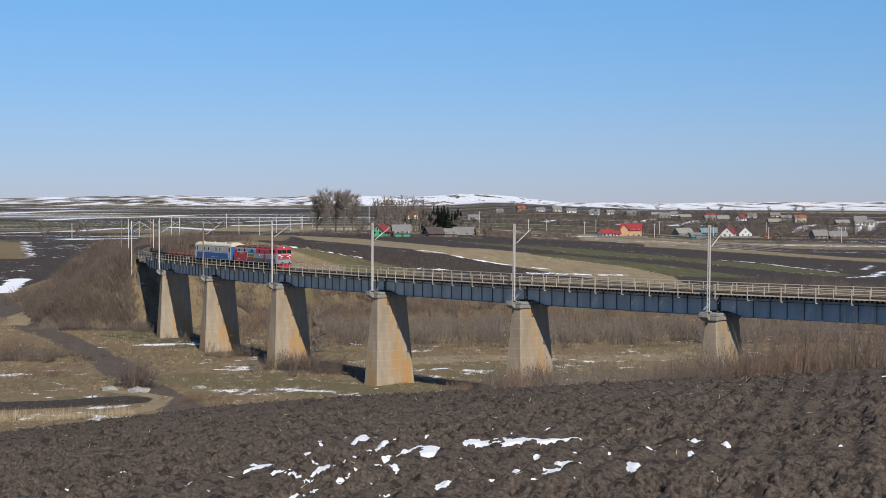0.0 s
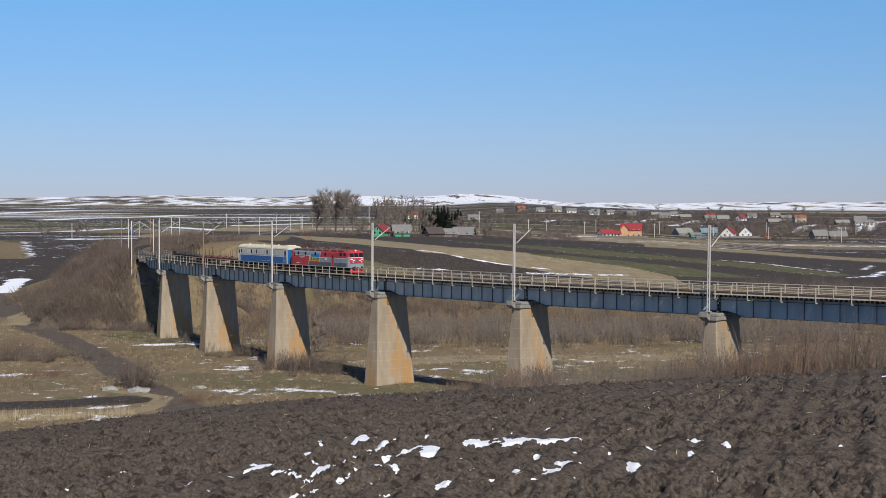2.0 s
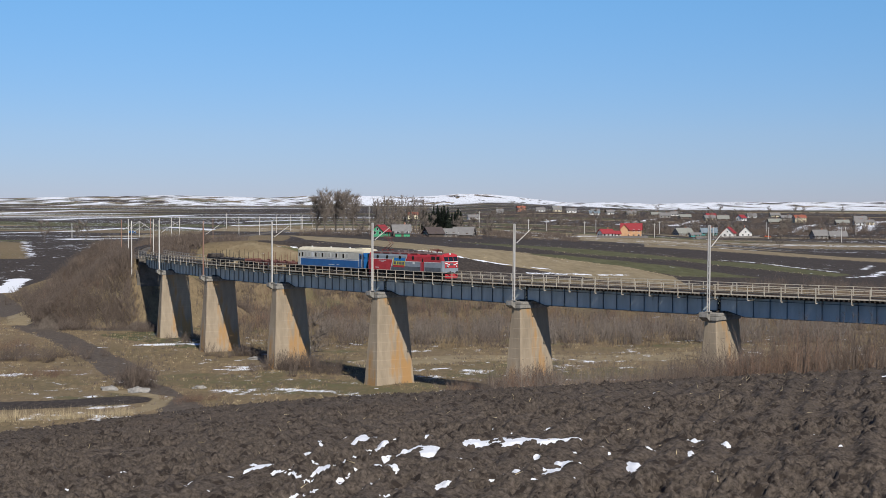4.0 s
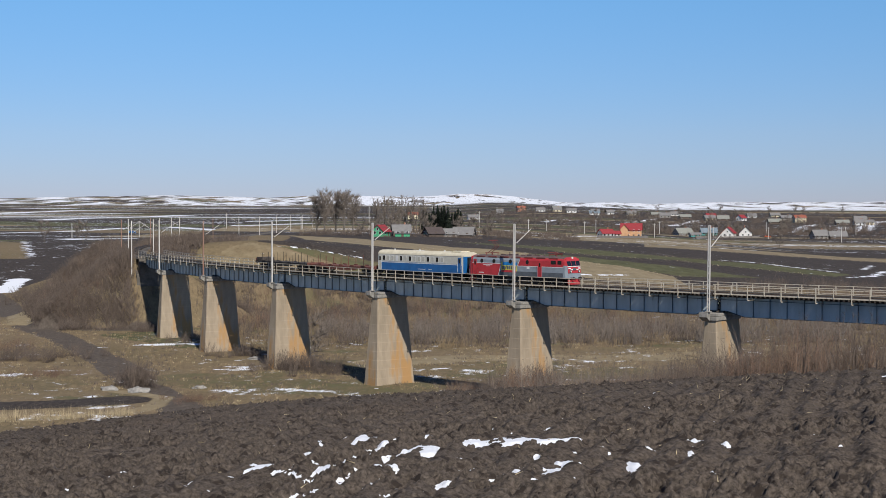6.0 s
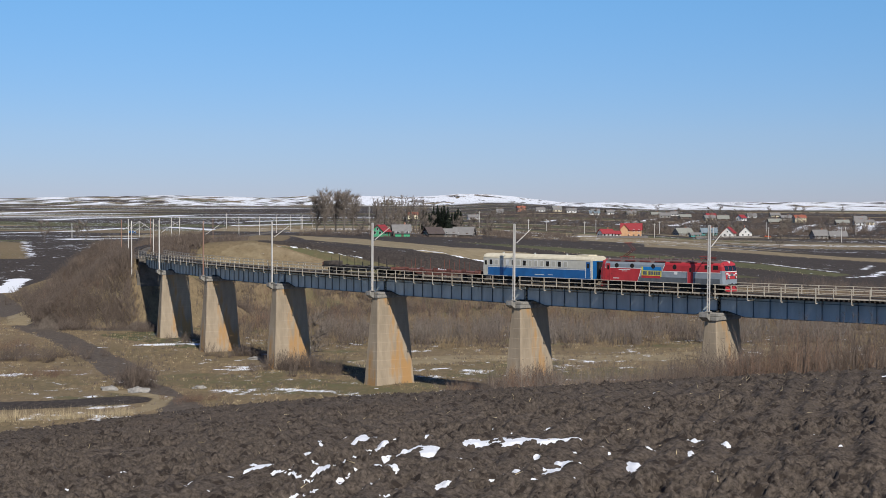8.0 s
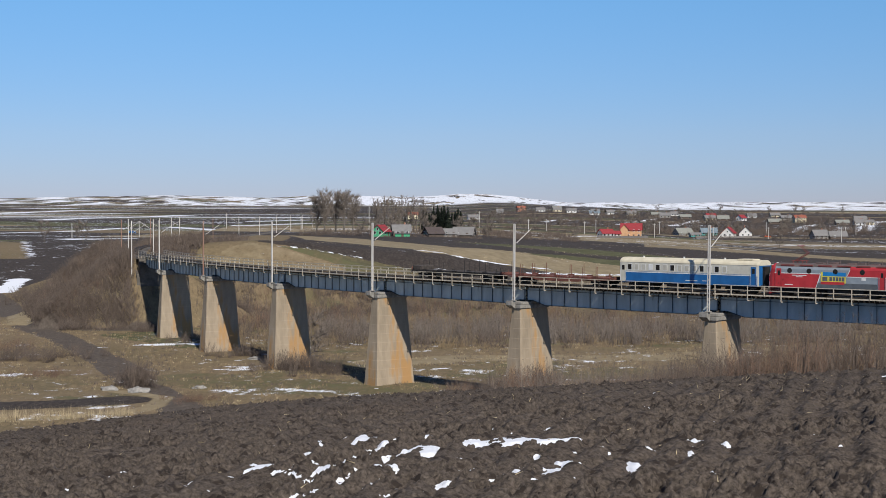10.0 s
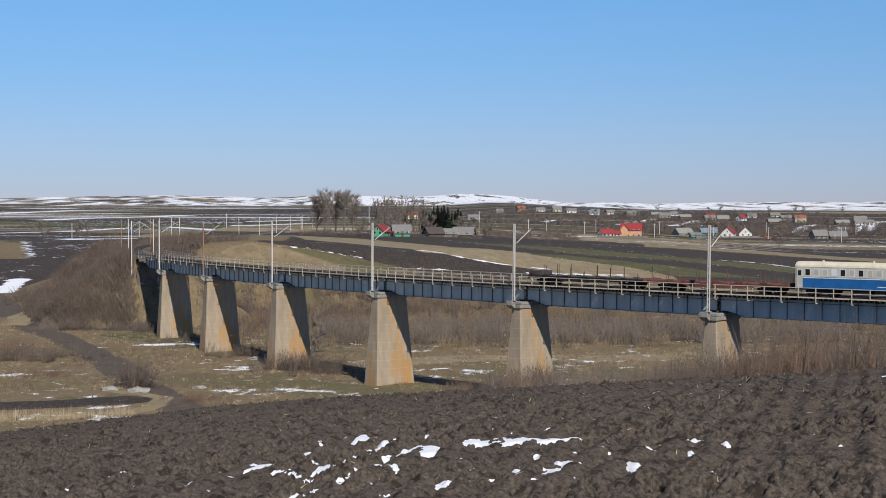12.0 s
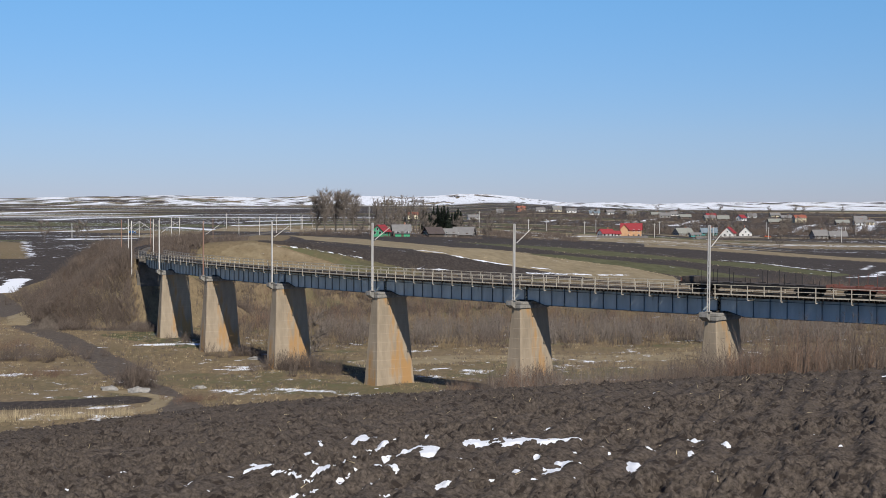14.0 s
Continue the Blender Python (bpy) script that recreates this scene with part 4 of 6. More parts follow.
def bare_tree(name, x, y, tall, crown, seed, label, limbs=9, narrow=False, rise=0.85, material="bark", group=""):
    """A bare tree: tapered trunk, limbs, and a crown of fine twigs."""
    rnd = np.random.default_rng(seed)
    z = ground_z(x, y)
    th = thing(name, Matrix.Translation((x, y, z - 0.2)), label, "tree", group)
    bm = bmesh.new()
    pts = [Vector((0, 0, 0))]
    for k in range(1, 7):
        pts.append(Vector((rnd.normal(0, 0.1) * k * 0.3, rnd.normal(0, 0.1) * k * 0.3, tall * 0.85 * k / 6)))
    r0 = tall * 0.02
    for k in range(6):
        tube(bm, pts[k], pts[k + 1], r0 * (1 - k / 6.5), r0 * (1 - (k + 1) / 6.5), 6)
    part("trunk", bm, M[material], th)
    a, b, rr = [], [], []
    for k in range(limbs):
        f = rnd.uniform(0.12, 0.95)
        p = np.array(pts[int(f * 5.99)].lerp(pts[int(f * 5.99) + 1], f * 6 % 1))
        ang = rnd.uniform(0, 2 * math.pi)
        reach = crown * (0.35 + 0.65 * math.sin(math.pi * min(1, f * 0.85 + 0.1))) * rnd.uniform(0.6, 1.0)
        up = reach * (2.6 if narrow else rise) * rnd.uniform(0.7, 1.3)
        q = p + np.array([reach * math.cos(ang), reach * math.sin(ang), up])
        a.append(p), b.append(q), rr.append(r0 * 0.42 * (1.1 - f))
        for j in range(8):
            g = rnd.uniform(0.25, 1.0)
            s = p + (q - p) * g
            d = (q - p) / np.linalg.norm(q - p) + rnd.normal(0, 0.5, 3) + np.array([0, 0, 0.3])
            e = s + d * reach * rnd.uniform(0.3, 0.65)
            a.append(s), b.append(e), rr.append(r0 * 0.16)
            for i in range(10):
                g2 = rnd.uniform(0.2, 1.0)
                s2 = s + (e - s) * g2
                d2 = (e - s) / (np.linalg.norm(e - s) + 1e-6) + rnd.normal(0, 0.6, 3) + np.array([0, 0, 0.25])
                a.append(s2), b.append(s2 + d2 * crown * rnd.uniform(0.12, 0.3)), rr.append(max(0.05, r0 * 0.11))
    v, f = cones(np.array(a), np.array(b), np.array(rr))
    soup("crown", v, f, M["far_twig"], th)
    return th


def conifer(x, y, tall, seed):
    rnd = np.random.default_rng(seed)
    z = ground_z(x, y)
    th = thing("conifer", Matrix.Translation((x, y, z - 0.2)), "dark green conifer among bare trees", "tree", "conifers by the village")
    bm = bmesh.new()
    tube(bm, (0, 0, 0), (0, 0, tall), 0.22, 0.03, 6)
    part("trunk", bm, M["bark"], th)
    n = 420
    f = rnd.uniform(0.08, 1.0, n)
    ang = rnd.uniform(0, 2 * math.pi, n)
    reach = tall * 0.33 * (1.08 - f) * rnd.uniform(0.6, 1.1, n)
    a = np.stack([0 * f, 0 * f, f * tall], 1)
    b = a + np.stack([reach * np.cos(ang), reach * np.sin(ang), -0.15 * reach], 1)
    v, fc = cones(a, b, 0.24 + 0.2 * (1 - f))
    soup("crown", v, fc, M["needle"], th)
    return th


for k, (x, y, tall, crown) in enumerate(((-62, 672, 18, 3.9), (-58, 668, 21.5, 4.5), (-53, 676, 20.5, 4.2), (-48.5, 670, 21, 4.3), (-45, 682, 19, 3.8))):
    bare_tree("bare_poplar", x, y, tall, crown, 200 + k, "large bare grey-brown poplar with a spreading crown", 42, rise=1.5, group="poplars by the line")
for k in range(16):
    x = -35 + 25.0 * k / 15
    bare_tree("slim_poplar", x + random.uniform(-0.6, 0.6), 690 + random.uniform(-12, 12), random.uniform(14, 17) + (4 if k == 3 else 0), 2.6, 240 + k, "slim bare brown poplar in a row", 11, True, group="row of slim poplars")
for k in range(13):
    conifer(-9.5 + 18.0 * k / 12 + random.uniform(-0.8, 0.8), 690 + random.uniform(-8, 8), random.choice((10, 12.5, 13.5, 11)), 270 + k)
for k, (x, y, tall) in enumerate(((-178, 610, 10), (-158, 600, 10), (-22, 226, 8.5), (-170, 640, 8), (62, 640, 7), (170, 690, 8))):
    bare_tree("bare_tree", x, y, tall, tall * 0.33, 300 + k, "small bare tree with fine brown twigs", 10)

# a brown belt of dead weeds across the ploughed field
X, Y = scatter(300, lambda x, y: vnoise(x / 1.5, y / 1.2, 119) > 0.45, -13, 0, 51.0, 56.5)
tagged(scrub("dead_weeds", X, Y, 0.25, 5, M["twig"], "low brown dead weeds on the ploughed field", 0.5, 0, 0.6, 0.09), category="weeds")
# rows of pale stubble along the far strips
for n, pts in ((260, [(22, 449), (40, 441), (59, 450), (80, 460), (104, 443), (120, 427)]), (220, [(3, 489), (42, 481), (82, 484), (111, 480), (128, 458)]), (260, [(60, 560), (84, 564), (122, 567), (179, 549), (215, 530)]),
               (150, [(-45, 470), (-26, 432), (-8, 384), (4, 382), (16, 386)]), (160, [(24, 414), (38, 413), (55, 411), (70, 393)])):
    seg = RNG.uniform(0, len(pts) - 1.001, n)
    k = seg.astype(int)
    P = np.array(pts, float)
    Q = P[k] + (P[k + 1] - P[k]) * (seg - k)[:, None] + RNG.normal(0, 1, (n, 2)) * np.array([1.2, 2.6])
    tagged(scrub("stubble_tufts", Q[:, 0], Q[:, 1], 0.32, 2, M["stalk"], "pale dry stubble tufts along a field edge", 0.6, 0, 0.5, 1.1), category="stubble")

# stubble and stalks lying on the ploughed field
n = 620
x, y = RNG.uniform(-26, 34, n), RNG.uniform(28, 84, n)
z = near_hill(x, y) + clods(x, y)
ln = RNG.uniform(0.07, 0.34, n)
d = RNG.normal(0, 1, (n, 3)) * np.array([1, 1, 0.55])
d[:, 2] = np.abs(d[:, 2])
d /= np.linalg.norm(d, axis=1, keepdims=True)
a = np.stack([x, y, z], 1)
v, f = cones(a, a + d * ln[:, None], np.full(n, 0.017))
tagged(soup("maize_stalks", v, f, M["stalk"]), "broken dry maize stalks scattered on the field", "stalks", kind="stuff")


# ---- abutment and the line beyond the bridge ----
def abutment():
    m = on_line(S_ABUT, OFF)
    th = thing("abutment", m, "concrete abutment at the bridge's end, its shade painted as a dark tone", "abutment")
    bm = bmesh.new()
    # all walls take the dark concrete that stands in for shade
    box(bm, (-5.5, -2.2, -15.5), (-0.25, 3.0, 0.0))
    part("front_wall", bm, M["shaded_concrete"], th)
    bm = bmesh.new()
    box(bm, (-5.5, -2.2, 0.0), (-1.4, 3.0, 1.5))
    part("ballast_wall", bm, M["shaded_concrete"], th)
    for sy in (-1, 1):
        bm = bmesh.new()
        ys_ = sorted((sy * 2.2, sy * 2.8))
        loft(bm, [[Vector((x, yy, z)) for yy, z in ((ys_[0], -15.5), (ys_[1], -15.5), (ys_[1], t), (ys_[0], t))] for x, t in ((-9, -0.2), (-4, -0.4), (-0.4, -2.5))])
        part("wing_wall", bm, M["shaded_concrete"], th)
        bm = bmesh.new()
        box(bm, (-1.2, sy * 1.0 - 0.25, 0.0), (-0.4, sy * 1.0 + 0.25, 0.04))
        part("bearing", bm, M["girder_dark"], th)


abutment()
M["ballast"] = mat("ballast", (0.17, 0.15, 0.13), (0.09, 0.08, 0.07), 3.0, 0.95, bump=0.05, vary=0.2)


def plain_line():
    th = thing("railway_track", None, "single railway track on grey ballast", "railway track")
    ss = [S_ABUT - 1.5 - 4 * k for k in range(0, 110)]
    for name, m, prof in (("ballast_bed", M["ballast"], [(-2.6, 1.2), (2.6, 1.2), (1.7, 1.72), (-1.7, 1.72)]),
                          ("rail", M["rail"], [(-0.79, 1.84), (-0.71, 1.84), (-0.71, 2.0), (-0.79, 2.0)]),
                          ("rail", M["rail"], [(0.71, 1.84), (0.79, 1.84), (0.79, 2.0), (0.71, 2.0)])):
        bm = bmesh.new()
        loft(bm, [[line(s, OFF + o, z)[0] for o, z in prof] for s in ss])
        bmesh.ops.recalc_face_normals(bm, faces=bm.faces[:])
        part(name, bm, m, th)
    me = None
    for k in range(200):
        m = on_line(S_ABUT - 2 - 0.62 * k, OFF)
        if me is None:
            bm = bmesh.new()
            box(bm, (-0.12, -1.3, 1.64), (0.12, 1.3, 1.84))
            ob = part("sleeper", bm, M["timber"], th)
            me = ob.data
        else:
            ob = new("sleeper", me)
            ob.parent = th
        ob.matrix_basis = m


plain_line()
for k, s in enumerate((-138, -172, -204, -240, -300, -360, -420, -480, -540, -600, -660)):
    p, _ = line(s, OFF + 3.4)
    b = ground_z(p.x, p.y) - 0.3 - GRADE * s
    catenary_mast(s, OFF + 3.4, b, 9.6, k in (1, 4), -1, "masts beyond the bridge")
for k, s in enumerate((-150, -190, -262)):
    p, _ = line(s, OFF - 3.4)
    b = ground_z(p.x, p.y) - 0.3 - GRADE * s
    catenary_mast(s, OFF - 3.4, b, 9.4, k == 0, 1, "masts beyond the bridge")


# ---- village ----
def flat_mat(name, c, rough=0.8):
    M[name] = mat(name, c, tuple(v * 0.8 for v in c), 0.6, rough, spots=(tuple(v * 0.6 for v in c), 0.4, 0.66), vary=0.05)


for name, c in (("orange_wall", (0.60, 0.35, 0.19)), ("white_wall", (0.72, 0.71, 0.68)), ("green_wall", (0.08, 0.40, 0.20)), ("grey_wall", (0.3, 0.28, 0.25)), ("teal_wall", (0.1, 0.32, 0.28)),
                ("brick_wall", (0.42, 0.2, 0.13)), ("cream_wall", (0.66, 0.58, 0.40)), ("red_roof", (0.31, 0.042, 0.048)), ("slate_roof", (0.22, 0.21, 0.2)), ("pale_roof", (0.27, 0.27, 0.235)),
                ("dark_roof", (0.09, 0.07, 0.065)), ("blue_roof", (0.2, 0.25, 0.28)), ("timber_wall", (0.13, 0.1, 0.08)), ("tile_roof", (0.33, 0.11, 0.07)), ("orange_metal", (0.5, 0.12, 0.05)), ("fence_wood", (0.22, 0.2, 0.18))):
    flat_mat(name, c)


def house(x, y, rot, w, d, h, rise, wall, roof, label, windows=3, floors=1, gable_window=False, name="house", door=True, chimney=True):
    """A house with a gabled roof; its long front looks towards -y before it is turned."""
    zs = [ground_z(x + a, y + b) for a in (-w / 2, w / 2) for b in (-d / 2, d / 2)]
    th = thing(name, Matrix.Translation((x, y, min(zs))) @ Matrix.Rotation(radians(rot), 4, 'Z'), label, name.replace("_", " "))
    bm = bmesh.new()
    loft(bm, [[Vector((u, -d / 2, -1)), Vector((u, d / 2, -1)), Vector((u, d / 2, h)), Vector((u, 0, h + rise - 0.15)), Vector((u, -d / 2, h))] for u in (-w / 2, w / 2)])
    bmesh.ops.recalc_face_normals(bm, faces=bm.faces[:])
    wl_ = part("wall", bm, M[wall], th)
    bm = bmesh.new()
    e, o, t = 0.5, 0.55, 0.16
    sl = rise / (d / 2)
    loft(bm, [[Vector((u, -d / 2 - e, h - sl * e)), Vector((u, 0, h + rise)), Vector((u, d / 2 + e, h - sl * e)), Vector((u, d / 2 + e, h - sl * e + t)), Vector((u, 0, h + rise + t)), Vector((u, -d / 2 - e, h - sl * e + t))] for u in (-w / 2 - o, w / 2 + o)])
    bmesh.ops.recalc_face_normals(bm, faces=bm.faces[:])
    rf = part("roof", bm, M[roof], th)
    if chimney:
        bm = bmesh.new()
        box(bm, (w * 0.2 - 0.3, 0.3, h + rise * 0.4), (w * 0.2 + 0.3, 0.9, h + rise + 0.9))
        box(bm, (w * 0.2 - 0.38, 0.22, h + rise + 0.9), (w * 0.2 + 0.38, 0.98, h + rise + 1.02))
        part("chimney", bm, M["brick_wall"], rf)

    def opening(nm, lo, hi):
        fr = bmesh.new()
        box(fr, lo, hi)
        ob = part(nm, fr, M["white"] if nm == "window" else M["timber_wall"], th)
        if nm == "window":
            bm = bmesh.new()
            ax = 0 if abs(hi[0] - lo[0]) > abs(hi[1] - lo[1]) else 1
            l2, h2 = list(lo), list(hi)
            l2[ax] += 0.12
            h2[ax] -= 0.12
            l2[2] += 0.12
            h2[2] -= 0.12
            l2[1 - ax] -= 0.02
            h2[1 - ax] += 0.02
            box(bm, l2, h2)
            part("pane", bm, M["glass"], ob)
    for f in range(floors):
        z = 1.0 + 2.8 * f
        for k in range(windows):
            u = -w / 2 + w * (k + 0.5) / windows
            if door and f == 0 and k == windows // 2:
                opening("door", (u - 0.5, -d / 2 - 0.04, 0), (u + 0.5, -d / 2 + 0.04, 2.1))
            else:
                opening("window", (u - 0.6, -d / 2 - 0.05, z), (u + 0.6, -d / 2 + 0.05, z + 1.3))
        for sg in (-1, 1):
            for v in (-d * 0.22, d * 0.22):
                opening("window", (sg * w / 2 - 0.05, v - 0.55, z), (sg * w / 2 + 0.05, v + 0.55, z + 1.3))
    if gable_window:
        for sg in (-1, 1):
            opening("window", (sg * w / 2 - 0.05, -0.5, h + 0.3), (sg * w / 2 + 0.05, 0.5, h + 1.4))
    return th


def wing(th, w, d, h, rise, m, wall, roof):
    """A gabled wing that stands out from the front of a house."""
    bm = bmesh.new()
    loft(bm, [[m @ Vector((-w / 2, v, -1)), m @ Vector((w / 2, v, -1)), m @ Vector((w / 2, v, h)), m @ Vector((0, v, h + rise - 0.15)), m @ Vector((-w / 2, v, h))] for v in (-d, 0)])
    bmesh.ops.recalc_face_normals(bm, faces=bm.faces[:])
    part("wing_wall", bm, M[wall], th)
    bm = bmesh.new()
    sl, e, t = rise / (w / 2), 0.4, 0.15
    loft(bm, [[m @ Vector((-w / 2 - e, v, h - sl * e)), m @ Vector((0, v, h + rise)), m @ Vector((w / 2 + e, v, h - sl * e)), m @ Vector((w / 2 + e, v, h - sl * e + t)), m @ Vector((0, v, h + rise + t)), m @ Vector((-w / 2 - e, v, h - sl * e + t))] for v in (-d - 0.5, d * 0.5)])
    bmesh.ops.recalc_face_normals(bm, faces=bm.faces[:])
    part("wing_roof", bm, M[roof], th)


house(-26.0, 573, 68, 7, 5.4, 2.3, 2.5, "green_wall", "red_roof", "small bright green house with a red roof", 2, gable_window=True, chimney=False)
house(-18.0, 590, 8, 7.5, 6, 2.3, 2.4, "timber_wall", "slate_roof", "low dark house with a grey slate roof", 3)
house(-17.0, 572, 4, 6, 3.5, 1.5, 0.7, "green_wall", "slate_roof", "low green shed with a grey roof", 3, name="shed", chimney=False)
house(-4.0, 563, 30, 7.0, 5, 1.7, 2.3, "timber_wall", "dark_roof", "dark weathered barn with a steep roof", 1, name="barn", chimney=False)
house(2.4, 566, 12, 6, 5, 1.7, 1.9, "grey_wall", "slate_roof", "grey wooden farm shed with a slate roof", 2, name="shed", chimney=False)
house(8.8, 578, -14, 8.5, 6, 1.6, 2.9, "timber_wall", "slate_roof", "old grey barn with a large sagging roof", 2, name="barn", chimney=False)
house(90.5, 759.9, 24, 7.5, 6, 2.6, 2.2, "white_wall", "red_roof", "white house with a red gabled roof", 3, gable_window=True)
house(98.2, 776.4, 6, 4.5, 4.5, 2.3, 1.5, "white_wall", "red_roof", "small white annexe with a red roof", 2, chimney=False)
h = house(110.7, 803.9, -10, 12, 8, 4.9, 3.6, "orange_wall", "red_roof", "two-storey orange house with a steep red roof", 4, 2, True)
wing(h, 4.5, 1.6, 5.4, 2.6, Matrix.Translation((-3.8, -4.5, 0)), "orange_wall", "red_roof")
house(166.5, 947.9, 25, 12, 8, 2.0, 3.4, "grey_wall", "pale_roof", "grey house with a tall pale hipped roof", 3)
house(169.2, 917.9, 8, 7, 5, 2.0, 1.2, "teal_wall", "slate_roof", "low teal-green wooden shed", 3, name="shed", chimney=False)
house(187.7, 965.9, 0, 11, 7, 2.3, 3.0, "teal_wall", "blue_roof", "teal house with a broad blue-grey roof", 4)
house(194.5, 929.9, 65, 9, 8, 3.0, 3.8, "white_wall", "red_roof", "white house with a steep red gable roof", 3, 1, True)
house(205.7, 929.9, 80, 10, 8.5, 2.8, 4.2, "white_wall", "dark_roof", "white-gabled house with a dark brown roof", 2, 1, True)
house(245.8, 892.8, 14, 10, 7, 2.3, 3.6, "grey_wall", "slate_roof", "old grey farmhouse with a slate roof", 3)
house(257.5, 892.3, 0, 11, 7, 2.0, 3.0, "timber_wall", "slate_roof", "low dark wooden barn with a slate roof", 2, name="barn", chimney=False)
RH = random.Random(77)
for x, y, rot, kind in ((94, 1652, 20, 0), (114, 1600, 5, 1), (132, 1584, 8, 2), (143, 1522, 0, 1), (159, 1436, -6, 5), (183, 1503, 15, 1), (198, 1446, 10, 2), (216, 1389, 4, 3),
                                 (218, 1346, 0, 4), (232, 1311, 5, 3), (249, 1277, 12, 2), (258, 1260, -5, 3), (274, 1256, 40, 7), (286, 1180, 0, 3), (313, 1201, 8, 6), (335, 1148, 0, 3),
                                 (349, 1147, 0, 1), (318, 1268, 10, 4), (-30, 1361, 0, 6), (67, 1615, 0, 1), (28, 1268, 10, 1), (359, 1157, 0, 2), (205, 1480, 0, 1), (262, 1340, 10, 7),
                                 (178, 1600, 3, 1), (375, 1230, 0, 2), (140, 1680, 0, 3), (240, 1420, 6, 1), (300, 1330, 0, 1), (330, 1360, 0, 2)):
    walls, roofs, label = (("brick_wall", "tile_roof", "brick house with a tiled roof"), ("white_wall", "slate_roof", "small white village house with a grey roof"), ("cream_wall", "slate_roof", "cream village house with a slate roof"),
                           ("timber_wall", "pale_roof", "dark barn with a pale roof"), ("grey_wall", "slate_roof", "grey village barn with a slate roof"), ("white_wall", "blue_roof", "white house with a blue-grey metal roof"),
                           ("cream_wall", "tile_roof", "two-storey cream house with a tiled roof"), ("white_wall", "red_roof", "white village house with a red roof"))[kind]
    house(x, y, rot, RH.uniform(7.5, 11), RH.uniform(5.5, 7), 4.8 if kind in (0, 6) else RH.uniform(2.2, 2.9), RH.uniform(2.0, 2.8), walls, roofs, label, 3, 2 if kind in (0, 6) else 1)

# bare village trees and garden scrub
proto = [bare_tree("village_tree", 145 + 6 * k, 975 + 9 * k, RH.uniform(6.5, 9), 2.8, 400 + k, "bare brown tree among the village gardens", 11, group="village trees") for k in range(4)]
for k in range(90):
    y = RH.choice((RH.uniform(975, 1050), RH.uniform(1000, 1650), RH.uniform(1100, 1500)))
    x = RH.uniform(0.03, 0.31) * y
    if k < 12:
        x, y = RH.uniform(-40, 20), RH.uniform(585, 640)
    copy_thing(proto[k % 4], Matrix.Translation((x, y, ground_z(x, y) - 0.2)) @ Matrix.Rotation(RH.uniform(0, 6.28), 4, 'Z'))
X, Y = scatter(1200, lambda x, y: (vnoise(x / 30, y / 30, 103) > 0.45) & (x > 0.02 * y) & (x < 0.33 * y), 10, 420, 860, 1650)
tagged(scrub("garden_scrub", X, Y, 3.4, 7, M["twig"], "bare brown bushes and orchards round the village", 3.5, 4, 0.5, 0.17), category="bushes")
X, Y = scatter(230, lambda x, y: (vnoise(x / 12, y / 12, 105) > 0.3), -62, 40, 590, 680)
tagged(scrub("garden_scrub", X, Y, 3.0, 12, M["twig"], "bare brown bushes behind the farmsteads", 2.5, 4, 0.5, 0.09), category="bushes")
for n, x0, x1, y0, y1, tall in ((420, 130, 320, 975, 1050, 4.2), (160, 20, 62, 600, 720, 3.6), (160, 150, 300, 962, 975, 3.0), (300, 90, 400, 1150, 1300, 4.0)):
    X, Y = scatter(n, lambda x, y: vnoise(x / 14, y / 14, 107) > 0.3, x0, x1, y0, y1)
    tagged(scrub("garden_scrub", X, Y, tall, 9, M["twig"], "bare brown garden trees and hedges", 2.6, 4, 0.45, 0.1), category="bushes")


X, Y = scatter(90, lambda x, y: vnoise(x / 6, y / 6, 121) > 0.35, -33, 16, 556, 562)
tagged(scrub("garden_scrub", X, Y, 1.5, 9, M["twig"], "low bare bushes in front of the farmsteads", 1.4, 3, 0.45, 0.09), category="bushes")


def pole(x, y, tall):
    z = ground_z(x, y)
    th = thing("utility_pole", Matrix.Translation((x, y, z - 0.3)), "pale concrete utility pole with a short crossarm", "pole", "utility poles")
    bm = bmesh.new()
    tube(bm, (0, 0, 0), (0, 0, tall), 0.2, 0.13, 8)
    part("shaft", bm, M["mast"], th)
    bm = bmesh.new()
    box(bm, (-0.8, -0.06, tall - 0.7), (0.8, 0.06, tall - 0.58))
    for u in (-0.7, 0, 0.7):
        tube(bm, (u, 0, tall - 0.58), (u, 0, tall - 0.36), 0.05, 0.04, 6)
    part("crossarm", bm, M["mast"], th)


for x, y, tall in ((-190, 700, 8), (-160, 720, 9), (-125, 790, 9), (-82, 790, 8), (50, 800, 8), (68, 900, 8), (88, 850, 8), (104, 930, 9), (130, 840, 9), (152, 960, 9), (178, 900, 8),
                   (212, 890, 8), (-40, 740, 14), (-6, 760, 13), (24, 900, 11), (242, 830, 9), (265, 900, 8), (185, 1050, 9), (232, 980, 9), (290, 960, 9)):
    pole(x, y, tall)


